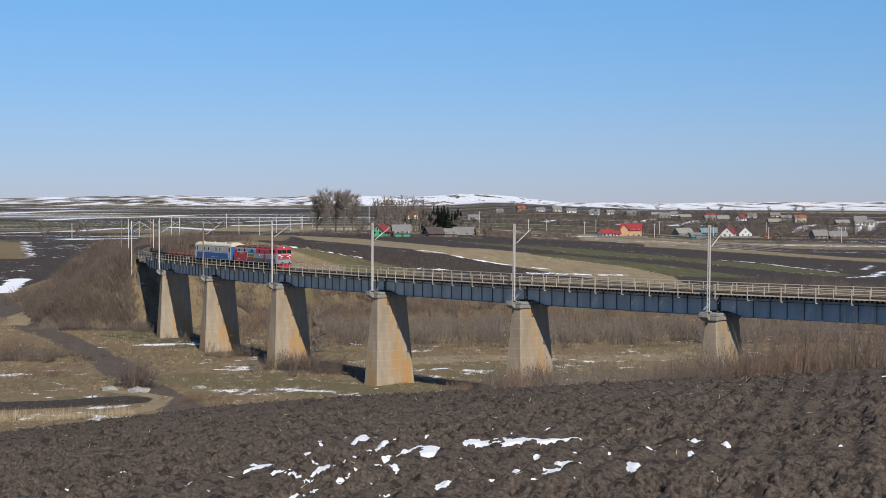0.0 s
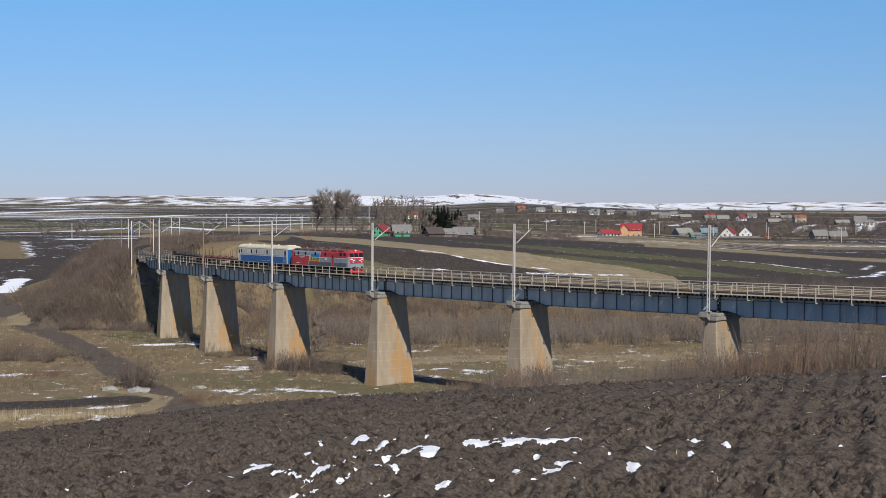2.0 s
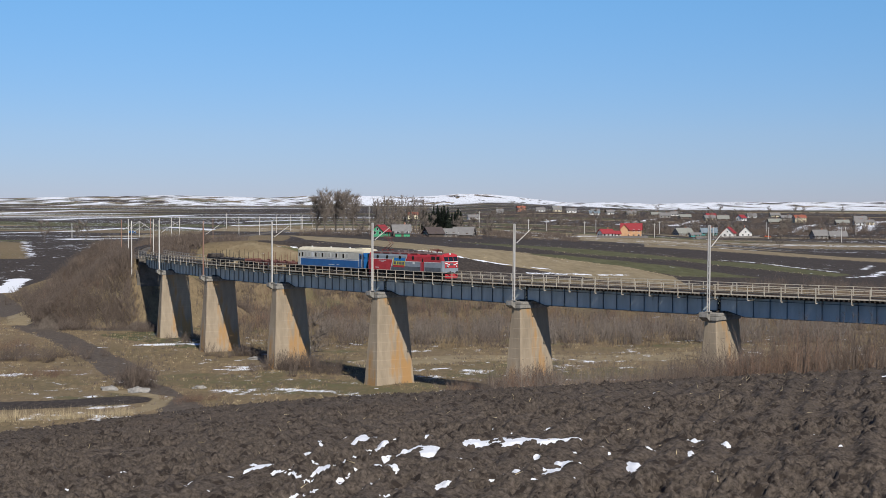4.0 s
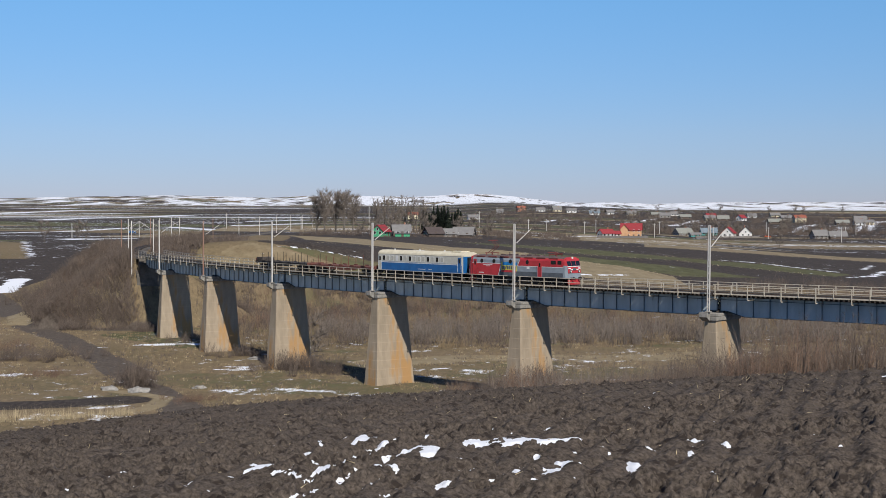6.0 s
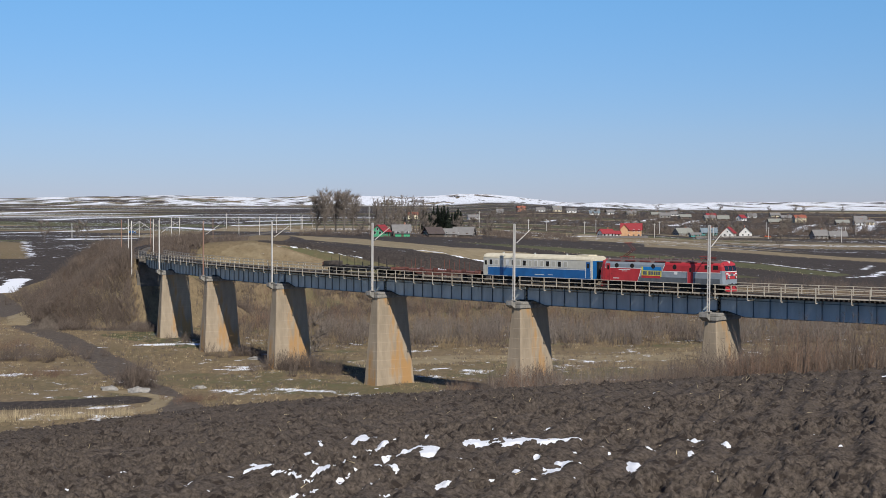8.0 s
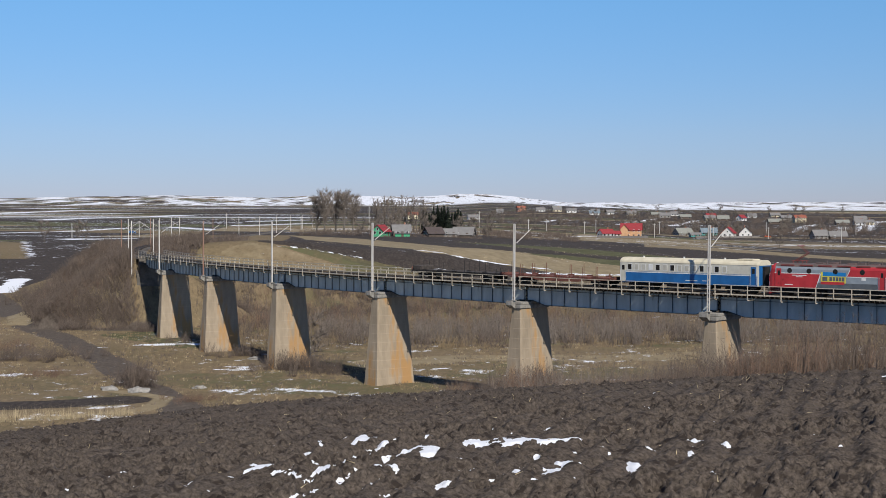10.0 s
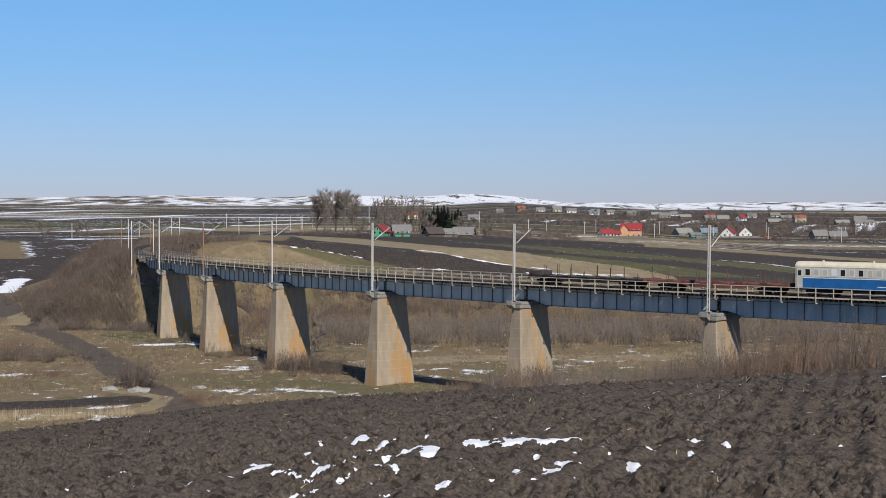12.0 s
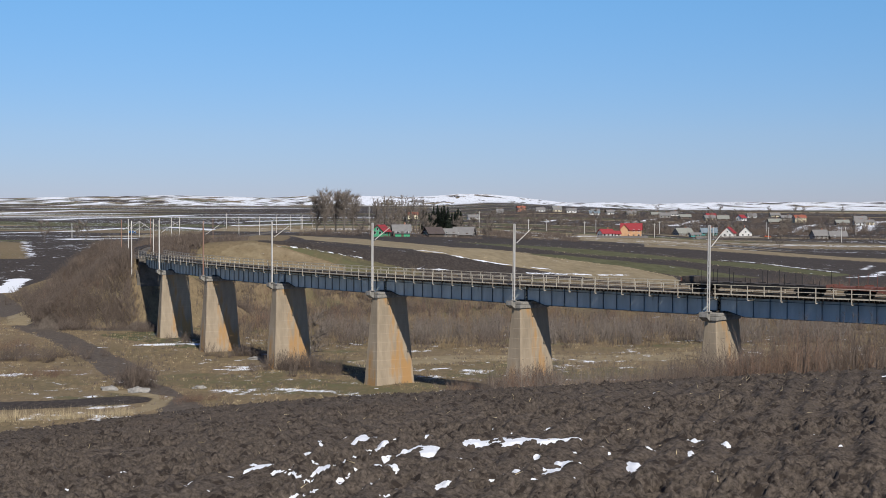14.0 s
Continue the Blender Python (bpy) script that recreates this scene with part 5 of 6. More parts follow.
def fence(x0, y0, x1, y1, label):
    th = thing("fence", None, label, "fence")
    n = int(math.hypot(x1 - x0, y1 - y0) / 2.5)
    for k in range(n + 1):
        x, y = x0 + (x1 - x0) * k / n, y0 + (y1 - y0) * k / n
        z = ground_z(x, y)
        bm = bmesh.new()
        box(bm, (x - 0.08, y - 0.08, z - 0.2), (x + 0.08, y + 0.08, z + 1.4))
        part("post", bm, M["fence_wood"], th)
        if k < n:
            xb, yb = x0 + (x1 - x0) * (k + 1) / n, y0 + (y1 - y0) * (k + 1) / n
            bm = bmesh.new()
            loft(bm, [[Vector((a, b - 0.03, c + 0.1)), Vector((a, b + 0.03, c + 0.1)), Vector((a, b + 0.03, c + 1.25)), Vector((a, b - 0.03, c + 1.25))] for a, b, c in ((x, y, z), (xb, yb, ground_z(xb, yb)))])
            part("panel", bm, M["fence_wood"], th)


fence(83.6, 738, 120, 800, "low grey wooden garden fence")
fence(166, 896, 212, 916, "pale wooden garden fence by the houses")


def boulder(x, y, r, seed):
    bm = bmesh.new()
    bmesh.ops.create_icosphere(bm, subdivisions=2, radius=1.0)
    for v in bm.verts:
        k = 1 + 0.5 * (noise.noise(v.co * 1.3 + Vector((seed, 0, 0))))
        v.co = Vector((v.co.x * r * 1.5 * k, v.co.y * r * k, v.co.z * r * 0.55 * k))
    ob = part("boulder", bm, M["capstone"])
    ob.location = (x, y, ground_z(x, y) + 0.1)
    tagged(ob, "grey concrete lump lying in dry grass", "boulder")


boulder(-41.7, 186.0, 1.1, 1.0)
boulder(-46, 188, 0.9, 3.0)
boulder(-34, 190, 0.6, 5.0)
boulder(-31.5, 228, 0.7, 7.0)


def car(x, y, rot, paint, label):
    """A small parked car or tractor seen from far off."""
    th = thing("car", Matrix.Translation((x, y, ground_z(x, y))) @ Matrix.Rotation(radians(rot), 4, 'Z'), label, "car")
    bm = bmesh.new()
    pr = [(-2.1, 0.35), (2.1, 0.35), (2.1, 0.8), (1.3, 0.95), (0.7, 1.45), (-1.2, 1.45), (-1.9, 0.95), (-2.1, 0.8)]
    loft(bm, [[Vector((u, v, z)) for u, z in pr] for v in (-0.85, 0.85)])
    bmesh.ops.recalc_face_normals(bm, faces=bm.faces[:])
    part("body", bm, M[paint], th)
    for sg in (-0.86, 0.86):
        part("side_window", plate([(1.15, 0.98), (0.65, 1.38), (-1.1, 1.38), (-1.7, 0.98)], sg, 0.01), M["glass"], th)
        for u in (-1.3, 1.3):
            bm = bmesh.new()
            tube(bm, (u, sg * 0.8, 0.33), (u, sg * 1.02, 0.33), 0.33, 0.33, 14)
            part("wheel", bm, M["black"], th)


car(217.8, 917.8, 10, "orange_metal", "small orange-red vehicle parked by the fence")
car(-189, 832, 15, "light_blue", "blue vehicle parked on the field track")


TRAIN = 0.925                # the stock is a little smaller than its drawing sizes
WHEELS = []


def bogie(th, x, axles, r, material, frame_z=0.62):
    """A bogie with side frames, springs and turning wheelsets."""
    half = max(axles) + 0.55
    bm = bmesh.new()
    for y in (-1.0, 1.0):
        loft(bm, [[Vector((u, y - 0.07, z0)), Vector((u, y + 0.07, z0)), Vector((u, y + 0.07, z1)), Vector((u, y - 0.07, z1))]
                  for u, z0, z1 in ((-half, 0.55, 0.8), (-half * 0.5, 0.42, 0.82), (0, 0.36, 0.84), (half * 0.5, 0.42, 0.82), (half, 0.55, 0.8))])
        for a in axles:
            box(bm, (a - 0.16, y * 1.07 - 0.1, r - 0.17), (a + 0.16, y * 1.07 + 0.1, r + 0.17))
        for a in axles:
            for o in (-0.32, 0.32):
                tube(bm, (a + o, y * 1.08, 0.45), (a + o, y * 1.08, 0.85), 0.09, 0.09, 8)
    box(bm, (-0.3, -1.0, 0.5), (0.3, 1.0, 0.75))
    fr = part("bogie", bm, material, th)
    fr.location.x = x
    for a in axles:
        bm = bmesh.new()
        tube(bm, (0, -0.95, 0), (0, 0.95, 0), 0.08, 0.08, 8)
        for y in (-0.76, 0.76):
            tube(bm, (0, y - 0.065, 0), (0, y + 0.065, 0), r, r, 20)
            tube(bm, (0, y - 0.09, 0), (0, y + 0.09, 0), 0.16, 0.16, 10)
            for k in range(4):
                box(bm, (-0.05, y - 0.075, r * 0.3), (0.05, y + 0.075, r * 0.75), Matrix.Rotation(k * math.pi / 2, 4, 'Y'))
        ws = part("wheelset", bm, M["grime"], fr)
        WHEELS.append((ws, a, r))


def buffers(th, x, sgn, m):
    for y in (-0.87, 0.87):
        bm = bmesh.new()
        tube(bm, (x, y, 1.05), (x + sgn * 0.42, y, 1.05), 0.11, 0.11, 10)
        tube(bm, (x + sgn * 0.42, y, 1.05), (x + sgn * 0.5, y, 1.05), 0.23, 0.22, 14)
        part("buffer", bm, m, th)
    bm = bmesh.new()
    box(bm, (min(x, x + sgn * 0.45), -0.07, 0.93), (max(x, x + sgn * 0.45), 0.07, 1.1))
    part("coupling_hook", bm, M["black"], th)


def shell(profile, stations):
    """A body from a cross-section (y, z) swept along stations (x, scale of width, dz of roof)."""
    bm = bmesh.new()
    rings = []
    for x, sc, lean in stations:
        rings.append([Vector((x + lean * max(0.0, z - 2.3), y * sc, z)) for y, z in profile])
    loft(bm, rings)
    bmesh.ops.recalc_face_normals(bm, faces=bm.faces[:])
    return bm


def pantograph(th, x, raised):
    bm = bmesh.new()
    for y in (-0.55, 0.55):
        for u in (-0.6, 0.6):
            tube(bm, (x + u, y, 3.85), (x + u, y, 4.12), 0.06, 0.05, 6)
        tube(bm, (x - 0.8, y, 4.12), (x + 0.8, y, 4.12), 0.045, 0.045, 6)
    if raised:
        for y in (-0.35, 0.35):
            tube(bm, (x - 0.5, y, 4.12), (x + 1.05, y * 0.8, 5.05), 0.045, 0.04, 6)
            tube(bm, (x + 1.05, y * 0.8, 5.05), (x + 0.05, y * 0.7, 5.85), 0.035, 0.03, 6)
        tube(bm, (x + 0.05, -0.85, 5.88), (x + 0.05, 0.85, 5.88), 0.045, 0.045, 6)
        tube(bm, (x + 0.3, -0.85, 5.85), (x + 0.3, 0.85, 5.85), 0.035, 0.035, 6)
    else:
        for y in (-0.4, 0.4):
            tube(bm, (x - 0.6, y, 4.14), (x + 0.95, y, 4.26), 0.04, 0.04, 6)
            tube(bm, (x + 0.95, y, 4.26), (x - 0.7, y, 4.36), 0.03, 0.03, 6)
        tube(bm, (x - 0.7, -0.85, 4.38), (x - 0.7, 0.85, 4.38), 0.05, 0.05, 6)
    part("pantograph", bm, M["roof_rust"], th, "raised red pantograph" if raised else "folded red pantograph")


def make_loco():
    th = thing("locomotive", Matrix.Scale(TRAIN, 4), "red and grey electric freight locomotive with a raised pantograph", "locomotive")
    W = 1.48
    prof_loco = [(-W, 1.0), (-W, 2.72), (-W, 3.2), (-1.4, 3.45), (-1.15, 3.68), (-0.7, 3.82), (0.7, 3.82), (1.15, 3.68), (1.4, 3.45), (W, 3.2), (W, 2.72), (W, 1.0)]
    bm = shell(prof_loco, [(-9.35, 0.90, 0.30), (-8.95, 0.985, 0.18), (-8.5, 1.0, 0), (8.5, 1.0, 0), (8.95, 0.985, -0.18), (9.35, 0.90, -0.30)])
    for f in bm.faces:
        c = f.calc_center_median()
        f.material_index = 1 if abs(c.x) > 8.4 and (c.z > 2.7 or c.x < 0) else 0
    part("body", bm, [M["grey_paint"], M["red"]], th)
    bm = shell([(-1.38, 3.47), (-1.13, 3.7), (-0.7, 3.84), (0.7, 3.84), (1.13, 3.7), (1.38, 3.47)], [(-8.6, 1, 0), (8.6, 1, 0)])
    part("roof", bm, M["roof_grey"], th, "sooty dark roof")
    for sg in (-1, 1):
        y = sg * W
        part("lower_panel", plate([(-8.6, 1.02), (-3.5, 1.02), (-2.95, 2.68), (-8.6, 2.68)], y), M["red"], th, "red livery panel")
        part("upper_panel", plate([(0.3, 2.5), (8.62, 2.5), (8.55, 3.2), (0.65, 3.2)], y), M["red"], th, "red livery panel")
        bm = bmesh.new()
        loft(bm, [[Vector((x, sg * (yy + o), zz + o)) for o in (0.0, 0.014) for x in ((0.65, 8.55) if o == 0 else (8.55, 0.65))] for yy, zz in ((W, 3.2), (1.4, 3.45), (1.25, 3.6))])
        bmesh.ops.recalc_face_normals(bm, faces=bm.faces[:])
        part("shoulder_panel", bm, M["red"], th, "red livery panel")
        for pts in ([(-3.45, 1.0), (3.85, 1.0), (3.85, 1.72), (-3.2, 1.72)], rect(4.9, 8.6, 1.0, 1.72)):
            part("skirt_panel", plate(pts, y, 0.018), M["dark_grey"], th, "dark grey lower panel")
        part("white_stripe", plate([(-8.6, 2.68), (-2.95, 2.68), (-3.5, 1.02), (-3.4, 1.02), (-2.82, 2.76), (-8.6, 2.76)], y, 0.014), M["white"], th)
        part("white_stripe", plate([(0.2, 2.42), (8.7, 2.42), (8.7, 2.5), (0.3, 2.5), (0.68, 3.22), (0.58, 3.22)], y, 0.014), M["white"], th)
        sign = part("sign_panel", plate(rect(-2.85, 0.15, 1.55, 2.95), y, 0.014), M["yellow"], th, "blue, yellow and red painted sign")
        part("blue_band", plate(rect(-2.6, 0.15, 2.5, 2.95), y, 0.02), M["light_blue"], sign)
        part("red_band", plate(rect(-2.85, 0.0, 1.55, 1.86), y, 0.02), M["red"], sign)
        for x0, x1 in ((-2.65, -2.05), (-1.8, -1.45), (-1.38, -1.08), (-1.01, -0.72), (-0.65, -0.4), (-0.33, 0.0)):
            part("lettering", plate(rect(x0, x1, 1.95, 2.4), y, 0.021), M["dark_grey"], sign)
        for x in (-6.7, -4.3, -1.1, 2.1):
            ph = part("porthole", plate(disc_pts(x, 3.02, 0.3), y, 0.02), M["black"], th)
            part("pane", plate(disc_pts(x, 3.02, 0.235), y, 0.026), M["glass"], ph)
        for x0, x1 in ((4.1, 4.7), (-8.35, -7.75)):
            dr = part("door", plate(rect(x0, x1, 1.1, 3.25), y, 0.018), M["red"], th)
            part("window", plate(rect(x0 + 0.16, x1 - 0.16, 2.45, 3.0), y, 0.024), M["glass"], dr)
            for xr in (x0 - 0.08, x1 + 0.08):
                bm = bmesh.new()
                tube(bm, (xr, sg * (W + 0.07), 1.1), (xr, sg * (W + 0.07), 2.6), 0.025, 0.025, 6)
                part("grab_rail", bm, M["red"], dr)
        for x0, x1 in ((6.45, 7.35), (7.65, 8.35)):
            part("cab_window", plate(rect(x0, x1, 2.85, 3.35 if x0 > 0 else 3.2), y, 0.022), M["glass"], th)
        for x0, x1 in ((-6.4, -4.6), (-5.9, -5.1)):
            part("lettering", plate(rect(x0, x1, 2.46 if x0 < -6 else 2.3, 2.54 if x0 < -6 else 2.36), y, 0.02), M["white"], th)
        for x0, x1 in ((-7.3, -6.3), (2.0, 2.5)):
            part("lettering", plate(rect(x0, x1, 1.35 if x0 < 0 else 2.1, 1.45 if x0 < 0 else 2.4), y, 0.02), M["white"], th)
        for k in range(7):
            bm = bmesh.new()
            box(bm, (-7.8 + k * 2.3, min(sg * 1.28, sg * 1.4), 3.58), (-6.2 + k * 2.3, max(sg * 1.28, sg * 1.4), 3.72))
            part("roof_grille", bm, M["roof_rust"], th, "dull red roof grille")
    for sg in (-1, 1):
        x = sg * 9.36
        # cab front: red upper part, windscreens, lamps
        def face(y0, y1, z0, z1, push=0.012):
            bm = bmesh.new()
            f = lambda z: x - sg * 0.30 * max(0.0, z - 2.3) + sg * push
            loft(bm, [[Vector((f(z) - sg * d, yy, z)) for yy, z in ((y0, z0), (y1, z0), (y1, z1), (y0, z1))] for d in (0.0, 0.05)])
            bmesh.ops.recalc_face_normals(bm, faces=bm.faces[:])
            return bm
        part("nose_panel", face(-1.33, 1.33, 1.75, 2.62), M["red"], th, "red nose panel")
        part("brow_panel", face(-1.3, 1.3, 3.36, 3.62), M["red"], th, "red panel over the windscreens")
        part("nose_skirt", face(-1.33, 1.33, 1.0, 1.7), M["grey_paint"], th)
        for y0, y1 in ((-1.28, -0.5), (-0.4, 0.4), (0.5, 1.28)):
            part("windscreen", face(y0, y1, 2.68, 3.32, 0.02), M["glass"], th)
        part("number_board", face(-0.3, 0.3, 2.1, 2.4, 0.03), M["dark_grey"], th)
        part("white_stripe", face(-1.33, 1.33, 2.58, 2.66, 0.02), M["white"], th)
        for y0, y1, z in ((-1.3, -0.85, 2.3), (-0.85, -0.4, 2.12), (0.4, 0.85, 2.12), (0.85, 1.3, 2.3)):
            part("white_stripe", face(y0, y1, z, z + 0.14, 0.025), M["white"], th)
        for y in (-0.95, 0.95):
            bm = bmesh.new()
            tube(bm, (x, y, 1.95), (x + sg * 0.12, y, 1.95), 0.17, 0.15, 12)
            hl = part("headlight", bm, M["dark_grey"], th)
            bm = bmesh.new()
            tube(bm, (x + sg * 0.12, y, 1.95), (x + sg * 0.14, y, 1.95), 0.12, 0.12, 12)
            part("lens", bm, M["lamp"], hl)
        bm = bmesh.new()
        tube(bm, (x - sg * 0.55, 0, 3.72), (x - sg * 0.35, 0, 3.74), 0.16, 0.15, 10)
        part("headlight", bm, M["lamp"], th)
        buffers(th, sg * 9.35, sg, M["black"])
        bm = bmesh.new()
        loft(bm, [[Vector((sg * 9.2, y, z)) for y, z in ((-1.2, 0.28), (1.2, 0.28), (1.2, 0.85), (-1.2, 0.85))], [Vector((sg * 9.5, y, z)) for y, z in ((-1.1, 0.22), (1.1, 0.22), (1.15, 0.6), (-1.15, 0.6))]])
        bmesh.ops.recalc_face_normals(bm, faces=bm.faces[:])
        part("snow_plough", bm, M["red"], th, "red rail guard")
    bm = bmesh.new()
    box(bm, (-9.2, -1.3, 0.85), (9.2, 1.3, 1.02))
    part("underframe", bm, M["black"], th)
    bm = bmesh.new()
    box(bm, (-2.2, -1.2, 0.4), (2.2, 1.2, 0.95))
    bmesh.ops.bevel(bm, geom=bm.edges[:], offset=0.06, segments=1, affect='EDGES')
    part("transformer_tank", bm, M["grime"], th)
    pantograph(th, -6.1, True)
    pantograph(th, 6.0, False)
    for k, x in enumerate((-3.4, -1.8, 0.4, 1.6, 3.2)):
        bm = bmesh.new()
        box(bm, (x - 0.5, -0.5, 3.8), (x + 0.4, 0.5, 3.98 + 0.06 * (k % 2)))
        tube(bm, (x + 0.55, 0.2, 3.8), (x + 0.55, 0.2, 4.25), 0.08, 0.05, 8)
        part("roof_gear", bm, M["roof_grey"], th)
    for ob in th.children_recursive:         # longer, more tapered noses
        for v in ob.data.vertices:
            v.co.x = 0.285 + v.co.x * 0.989
            k = max(0.0, v.co.x - 9.26) / 0.65
            v.co.y *= 1 - 0.26 * min(k, 1.0) ** 1.3
    for x in (-5.1, 5.45):
        bogie(th, x, (-2.2, 0.0, 2.1), 0.62, M["black"])
    return th


def make_coach():
    th = thing("coach", Matrix.Scale(TRAIN, 4), "cream and blue passenger coach with drawn window blinds", "coach")
    W = 1.45
    L = 10.35
    prof = [(-W, 1.0), (-W, 3.45), (-1.36, 3.7), (-1.1, 3.92), (-0.6, 4.06), (0.6, 4.06), (1.1, 3.92), (1.36, 3.7), (W, 3.45), (W, 1.0)]
    part("body", shell(prof, [(-L, 0.97, 0), (-L + 0.25, 1, 0), (L - 0.25, 1, 0), (L, 0.97, 0)]), M["cream"], th)
    rf = [(-W - 0.03, 3.5), (-1.38, 3.73), (-1.12, 3.95), (-0.6, 4.09), (0.6, 4.09), (1.12, 3.95), (1.38, 3.73), (W + 0.03, 3.5), (1.2, 3.46), (-1.2, 3.46)]
    part("roof", shell(rf, [(-L - 0.05, 0.95, 0), (-L + 0.3, 1, 0), (L - 0.3, 1, 0), (L + 0.05, 0.95, 0)]), M["cream_roof"], th, "yellowish cream roof")
    for sg in (-1, 1):
        y = sg * W
        part("blue_panel", plate(rect(-L + 0.2, L - 0.2, 1.0, 2.22), y), M["blue"], th, "blue lower side")
        part("white_stripe", plate(rect(-L + 0.2, L - 0.2, 2.22, 2.30), y, 0.016), M["white"], th)
        part("waist_stripe", plate(rect(-L + 0.2, L - 0.2, 2.34, 2.37), y, 0.014), M["blue"], th)
        for k in range(14):
            x = -L + 1.58 + k * 1.1
            fr = part("window", plate(rect(x - 0.34, x + 0.34, 2.5, 3.3), y, 0.014), M["white"], th)
            dark = k in (0, 4, 6, 10, 12)
            part("pane" if dark else "blind", plate(rect(x - 0.28, x + 0.28, 2.56, 3.24), y, 0.02), M["glass"] if dark else (M["white"] if k == 3 else M["blind"]), fr,
                 "dark glass" if dark else ("bright white blind" if k == 3 else "drawn cream blind"))
        for x in (-L + 0.55, L - 0.75):
            dr = part("door", plate(rect(x - 0.35, x + 0.35, 1.05, 3.3), y, 0.02), M["blue"] if x > 0 else M["cream"], th)
            part("pane", plate(rect(x - 0.2, x + 0.2, 2.5, 3.1), y, 0.026), M["glass"], dr)
            for o in (-0.42, 0.42):
                bm = bmesh.new()
                tube(bm, (x + o, sg * (W + 0.06), 1.2), (x + o, sg * (W + 0.06), 2.5), 0.02, 0.02, 6)
                part("grab_rail", bm, M["white"], dr)
            bm = bmesh.new()
            for z in (0.45, 0.75):
                box(bm, (x - 0.35, min(y * 0.9, y * 1.06), z), (x + 0.35, max(y * 0.9, y * 1.06), z + 0.04))
            part("step", bm, M["black"], dr)
        part("lettering", plate(rect(-0.2, 1.6, 1.38, 1.46), y, 0.018), M["white"], th)
        part("lettering", plate(rect(2.3, 3.2, 1.42, 1.48), y, 0.018), M["white"], th)
    for sg in (-1, 1):
        bm = bmesh.new()
        x = sg * L
        box(bm, (min(x, x + sg * 0.03), -1.38, 1.0), (max(x, x + sg * 0.03), 1.38, 3.5))
        part("end_wall", bm, M["blue"] if sg > 0 else M["cream"], th, "blue end wall" if sg > 0 else "cream end wall")
        bm = bmesh.new()
        x = sg * (L + 0.03)
        for k in range(4):
            box(bm, (min(x + sg * 0.1 * k, x + sg * (0.1 * k + 0.07)), -0.62, 1.15), (max(x + sg * 0.1 * k, x + sg * (0.1 * k + 0.07)), 0.62, 3.35))
        part("gangway_bellows", bm, M["black"], th)
        buffers(th, sg * L, sg, M["black"])
    for x in (-7.2, -1.0, 5.0):
        bm = bmesh.new()
        tube(bm, (x, -0.5, 4.02), (x, -0.5, 4.28), 0.09, 0.14, 8)
        part("roof_vent", bm, M["white"], th)
    bm = bmesh.new()
    box(bm, (6.9, -0.9, 4.0), (9.2, 0.9, 4.2))
    bmesh.ops.bevel(bm, geom=bm.edges[:], offset=0.07, segments=2, affect='EDGES')
    part("roof_hatch", bm, M["cream_roof"], th)
    bm = bmesh.new()
    box(bm, (-10.2, -1.25, 0.86), (10.2, 1.25, 1.02))
    part("underframe", bm, M["black"], th)
    for x0, x1 in ((-3.2, -1.2), (-0.6, 0.6), (1.4, 3.4)):
        bm = bmesh.new()
        box(bm, (x0, -1.25, 0.4), (x1, 1.25, 0.86))
        bmesh.ops.bevel(bm, geom=bm.edges[:], offset=0.05, segments=1, affect='EDGES')
        part("underfloor_box", bm, M["grime"], th)
    for ob in th.children_recursive:         # a little shorter than its drawing
        for v in ob.data.vertices:
            v.co.x *= 0.955
    for x in (-6.97, 6.97):
        bogie(th, x, (-1.25, 1.25), 0.46, M["black"])
    return th


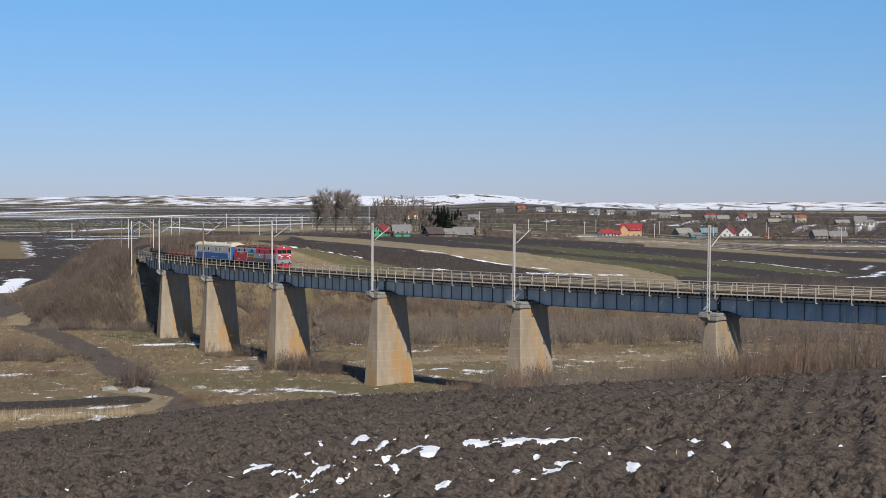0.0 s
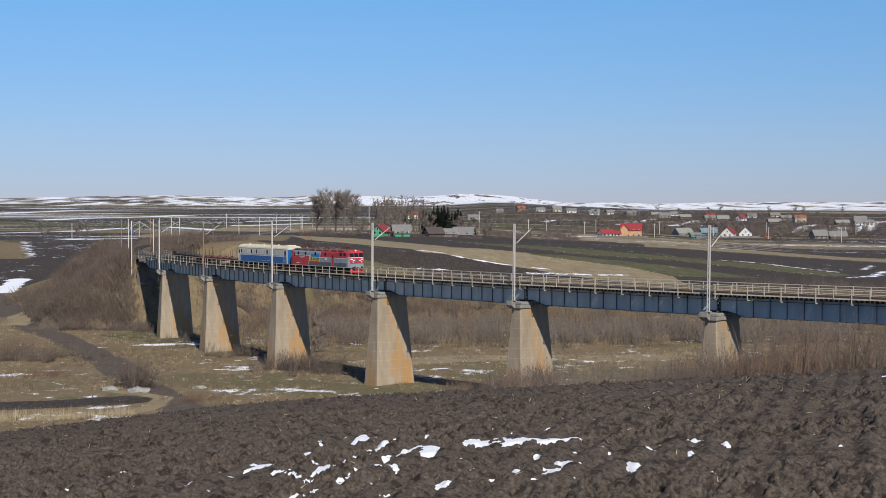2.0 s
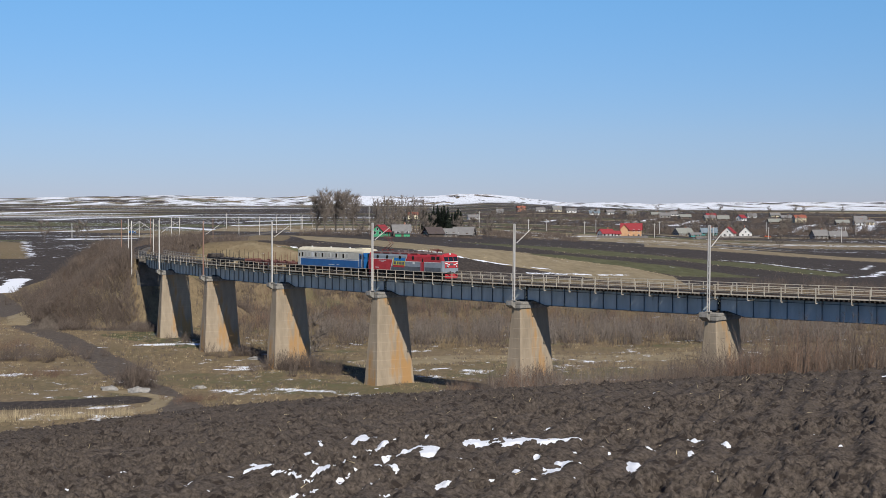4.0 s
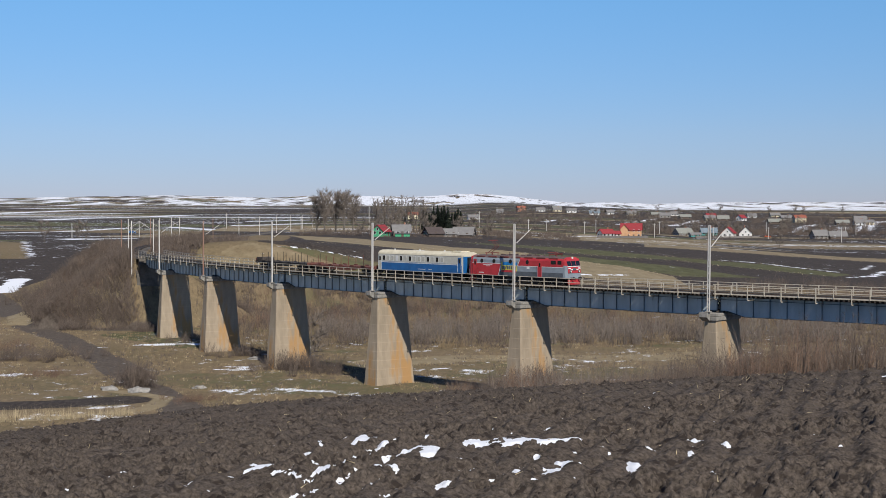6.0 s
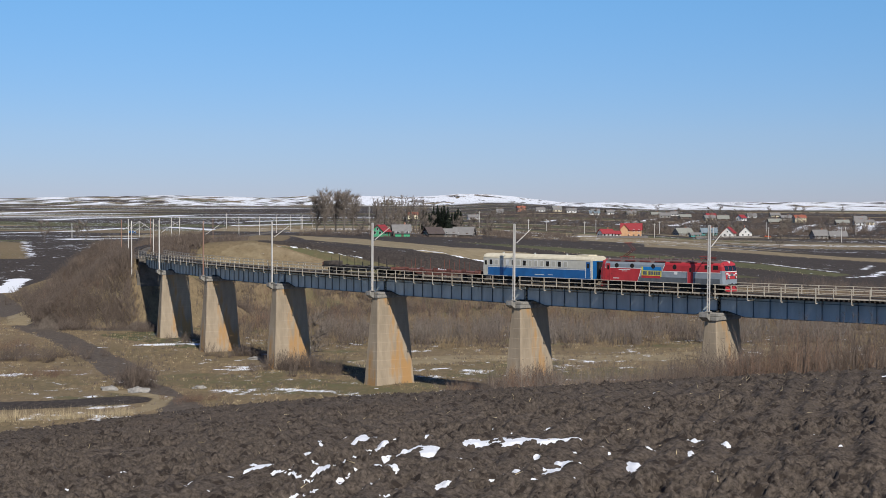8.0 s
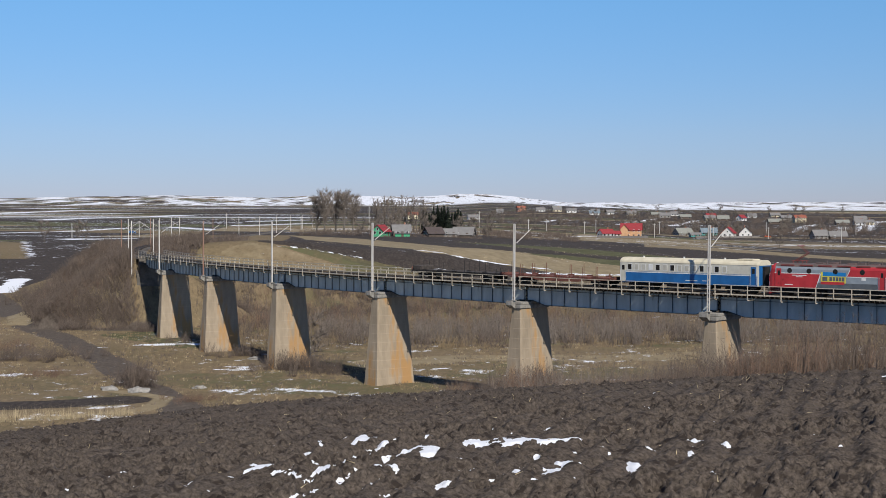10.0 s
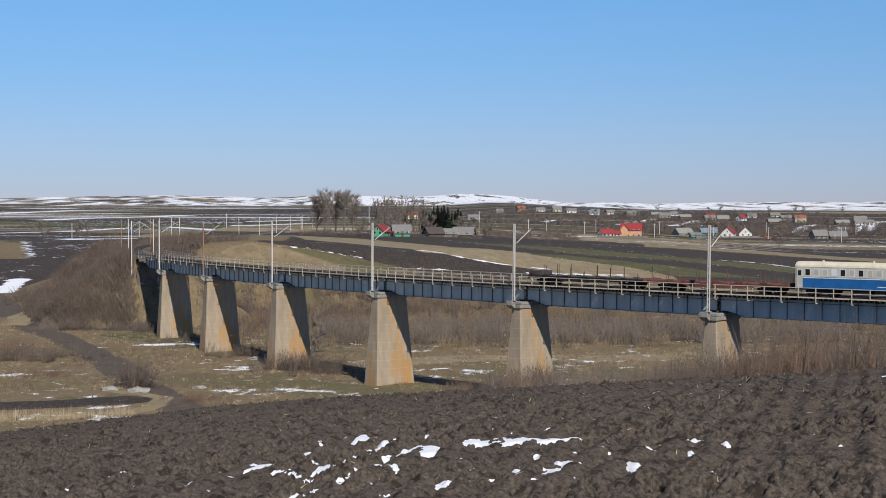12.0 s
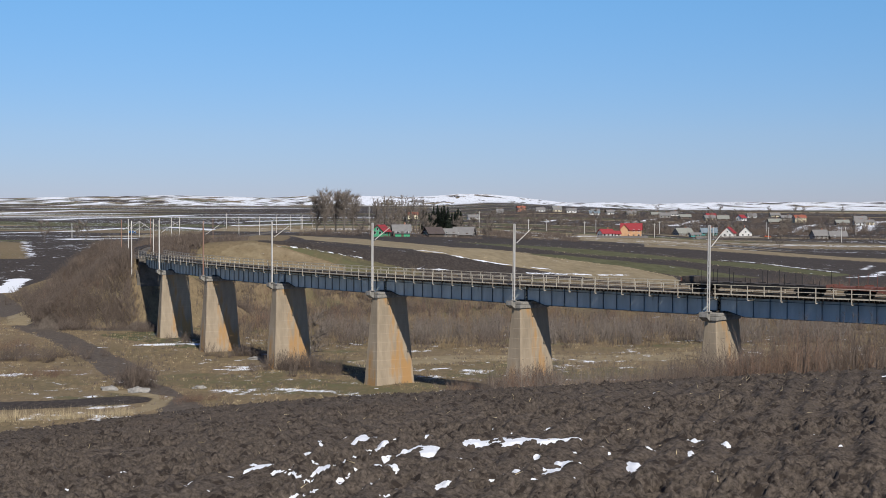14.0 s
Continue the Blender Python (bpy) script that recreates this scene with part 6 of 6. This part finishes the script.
def make_flat(dark):
    th = thing("flat_wagon", Matrix.Scale(TRAIN, 4), "empty black flat wagon with tall side stakes" if dark else "empty rusty brown flat wagon with tall side stakes", "wagon", "flat wagons")
    m = M["black"] if dark else M["brown"]
    L = 9.5
    bm = bmesh.new()
    box(bm, (-L, -1.38, 1.2), (L, 1.38, 1.3))
    for k in range(44):
        x = -L + 0.2 + k * (2 * L - 0.4) / 43
        box(bm, (x - 0.17, -1.36, 1.3), (x + 0.17, 1.36, 1.335))
    part("deck", bm, M["grime"] if dark else M["brown"], th, "worn plank deck")
    for y in (-1.4, 1.4):
        bm = bmesh.new()
        rings = []
        for x, z in ((-L, 0.98), (-5.0, 0.95), (-3.5, 0.68), (3.5, 0.68), (5.0, 0.95), (L, 0.98)):
            rings.append([Vector((x, y - 0.06, z)), Vector((x, y + 0.06, z)), Vector((x, y + 0.06, 1.3)), Vector((x, y - 0.06, 1.3))])
        loft(bm, rings)
        part("side_sill", bm, m, th)
        n = 9
        for k in range(n):
            x = -L + 0.7 + k * (2 * L - 1.4) / (n - 1)
            bm = bmesh.new()
            h = (1.3 + 0.35 * ((k * 7 + (3 if dark else 0)) % 3) / 2) if (k * 5 + (y > 0)) % 4 else 0.6
            tube(bm, (x, y * 1.05, 1.0), (x + random.uniform(-0.05, 0.05), y * 1.05, 1.3 + h), 0.042, 0.036, 6)
            part("stake", bm, m, th)
            bm = bmesh.new()
            box(bm, (x - 0.1, min(y, y * 1.09), 1.02), (x + 0.1, max(y, y * 1.09), 1.26))
            part("stake_pocket", bm, m, th)
        for k in range(5):
            bm = bmesh.new()
            x = -6.4 + 3.2 * k
            box(bm, (x - 0.5, min(y, y * 1.06), 1.3), (x + 0.5, max(y, y * 1.06), 1.3 + (0.1 if dark else 0.2)))
            part("side_flap", bm, m, th)
    for sg in (-1, 1):
        bm = bmesh.new()
        box(bm, (sg * L - 0.05, -1.38, 1.0), (sg * L + 0.05, 1.38, 1.75 if (dark and sg < 0) else 1.5))
        part("end_board", bm, M["brown"] if dark else m, th)
        buffers(th, sg * L, sg, M["black"])
    if dark:
        bm = bmesh.new()
        box(bm, (-L + 0.1, -1.3, 1.34), (-L + 1.9, 1.3, 1.95))
        bmesh.ops.bevel(bm, geom=bm.edges[:], offset=0.05, segments=1, affect='EDGES')
        part("load_box", bm, M["grime"], th, "weathered box at the wagon's end")
    bm = bmesh.new()
    box(bm, (-L, -0.35, 0.85), (L, 0.35, 1.2))
    for k in range(8):
        x = -7 + 2 * k
        box(bm, (x - 0.06, -1.34, 1.0), (x + 0.06, 1.34, 1.2))
    part("underframe", bm, M["black"], th)
    bm = bmesh.new()
    tube(bm, (-1.4, -0.9, 0.8), (0.4, -0.9, 0.8), 0.2, 0.2, 10)
    part("air_tank", bm, M["grime"], th)
    for x in (-6.9, 6.9):
        bogie(th, x, (-0.95, 0.95), 0.46, M["black"])
    return th


loco, coach, flat_brown, flat_dark = make_loco(), make_coach(), make_flat(False), make_flat(True)


def front(t):
    """Metres along the line of the locomotive's nose."""
    d = t - 6.5
    return 41.425 + 11.127 * d + 0.0237 * d * d


def motions():
    for ob, back, wheelbase in ((loco, 9.0, 9.5), (coach, 27.72, 12.9), (flat_brown, 46.65, 12.8), (flat_dark, 65.15, 12.8)):
        rows = []
        for k in range(29):
            t = k * 0.5
            s = front(t) - back
            a, _ = line(s - wheelbase / 2, OFF, RAIL_Z)
            b, _ = line(s + wheelbase / 2, OFF, RAIL_Z)
            d = b - a
            rows.append((t, Matrix.Translation((a + b) / 2) @ Matrix.Rotation(math.atan2(d.y, d.x), 4, 'Z') @ Matrix.Rotation(-math.asin(d.z / d.length), 4, 'Y')))
        walk(ob, rows)
    for ws, a, r in WHEELS:
        walk(ws, [(k / 30, Matrix.Translation((a, 0, r)) @ Matrix.Rotation((front(k / 30) - front(0)) / (r * TRAIN), 4, 'Y')) for k in range(421)])


motions()
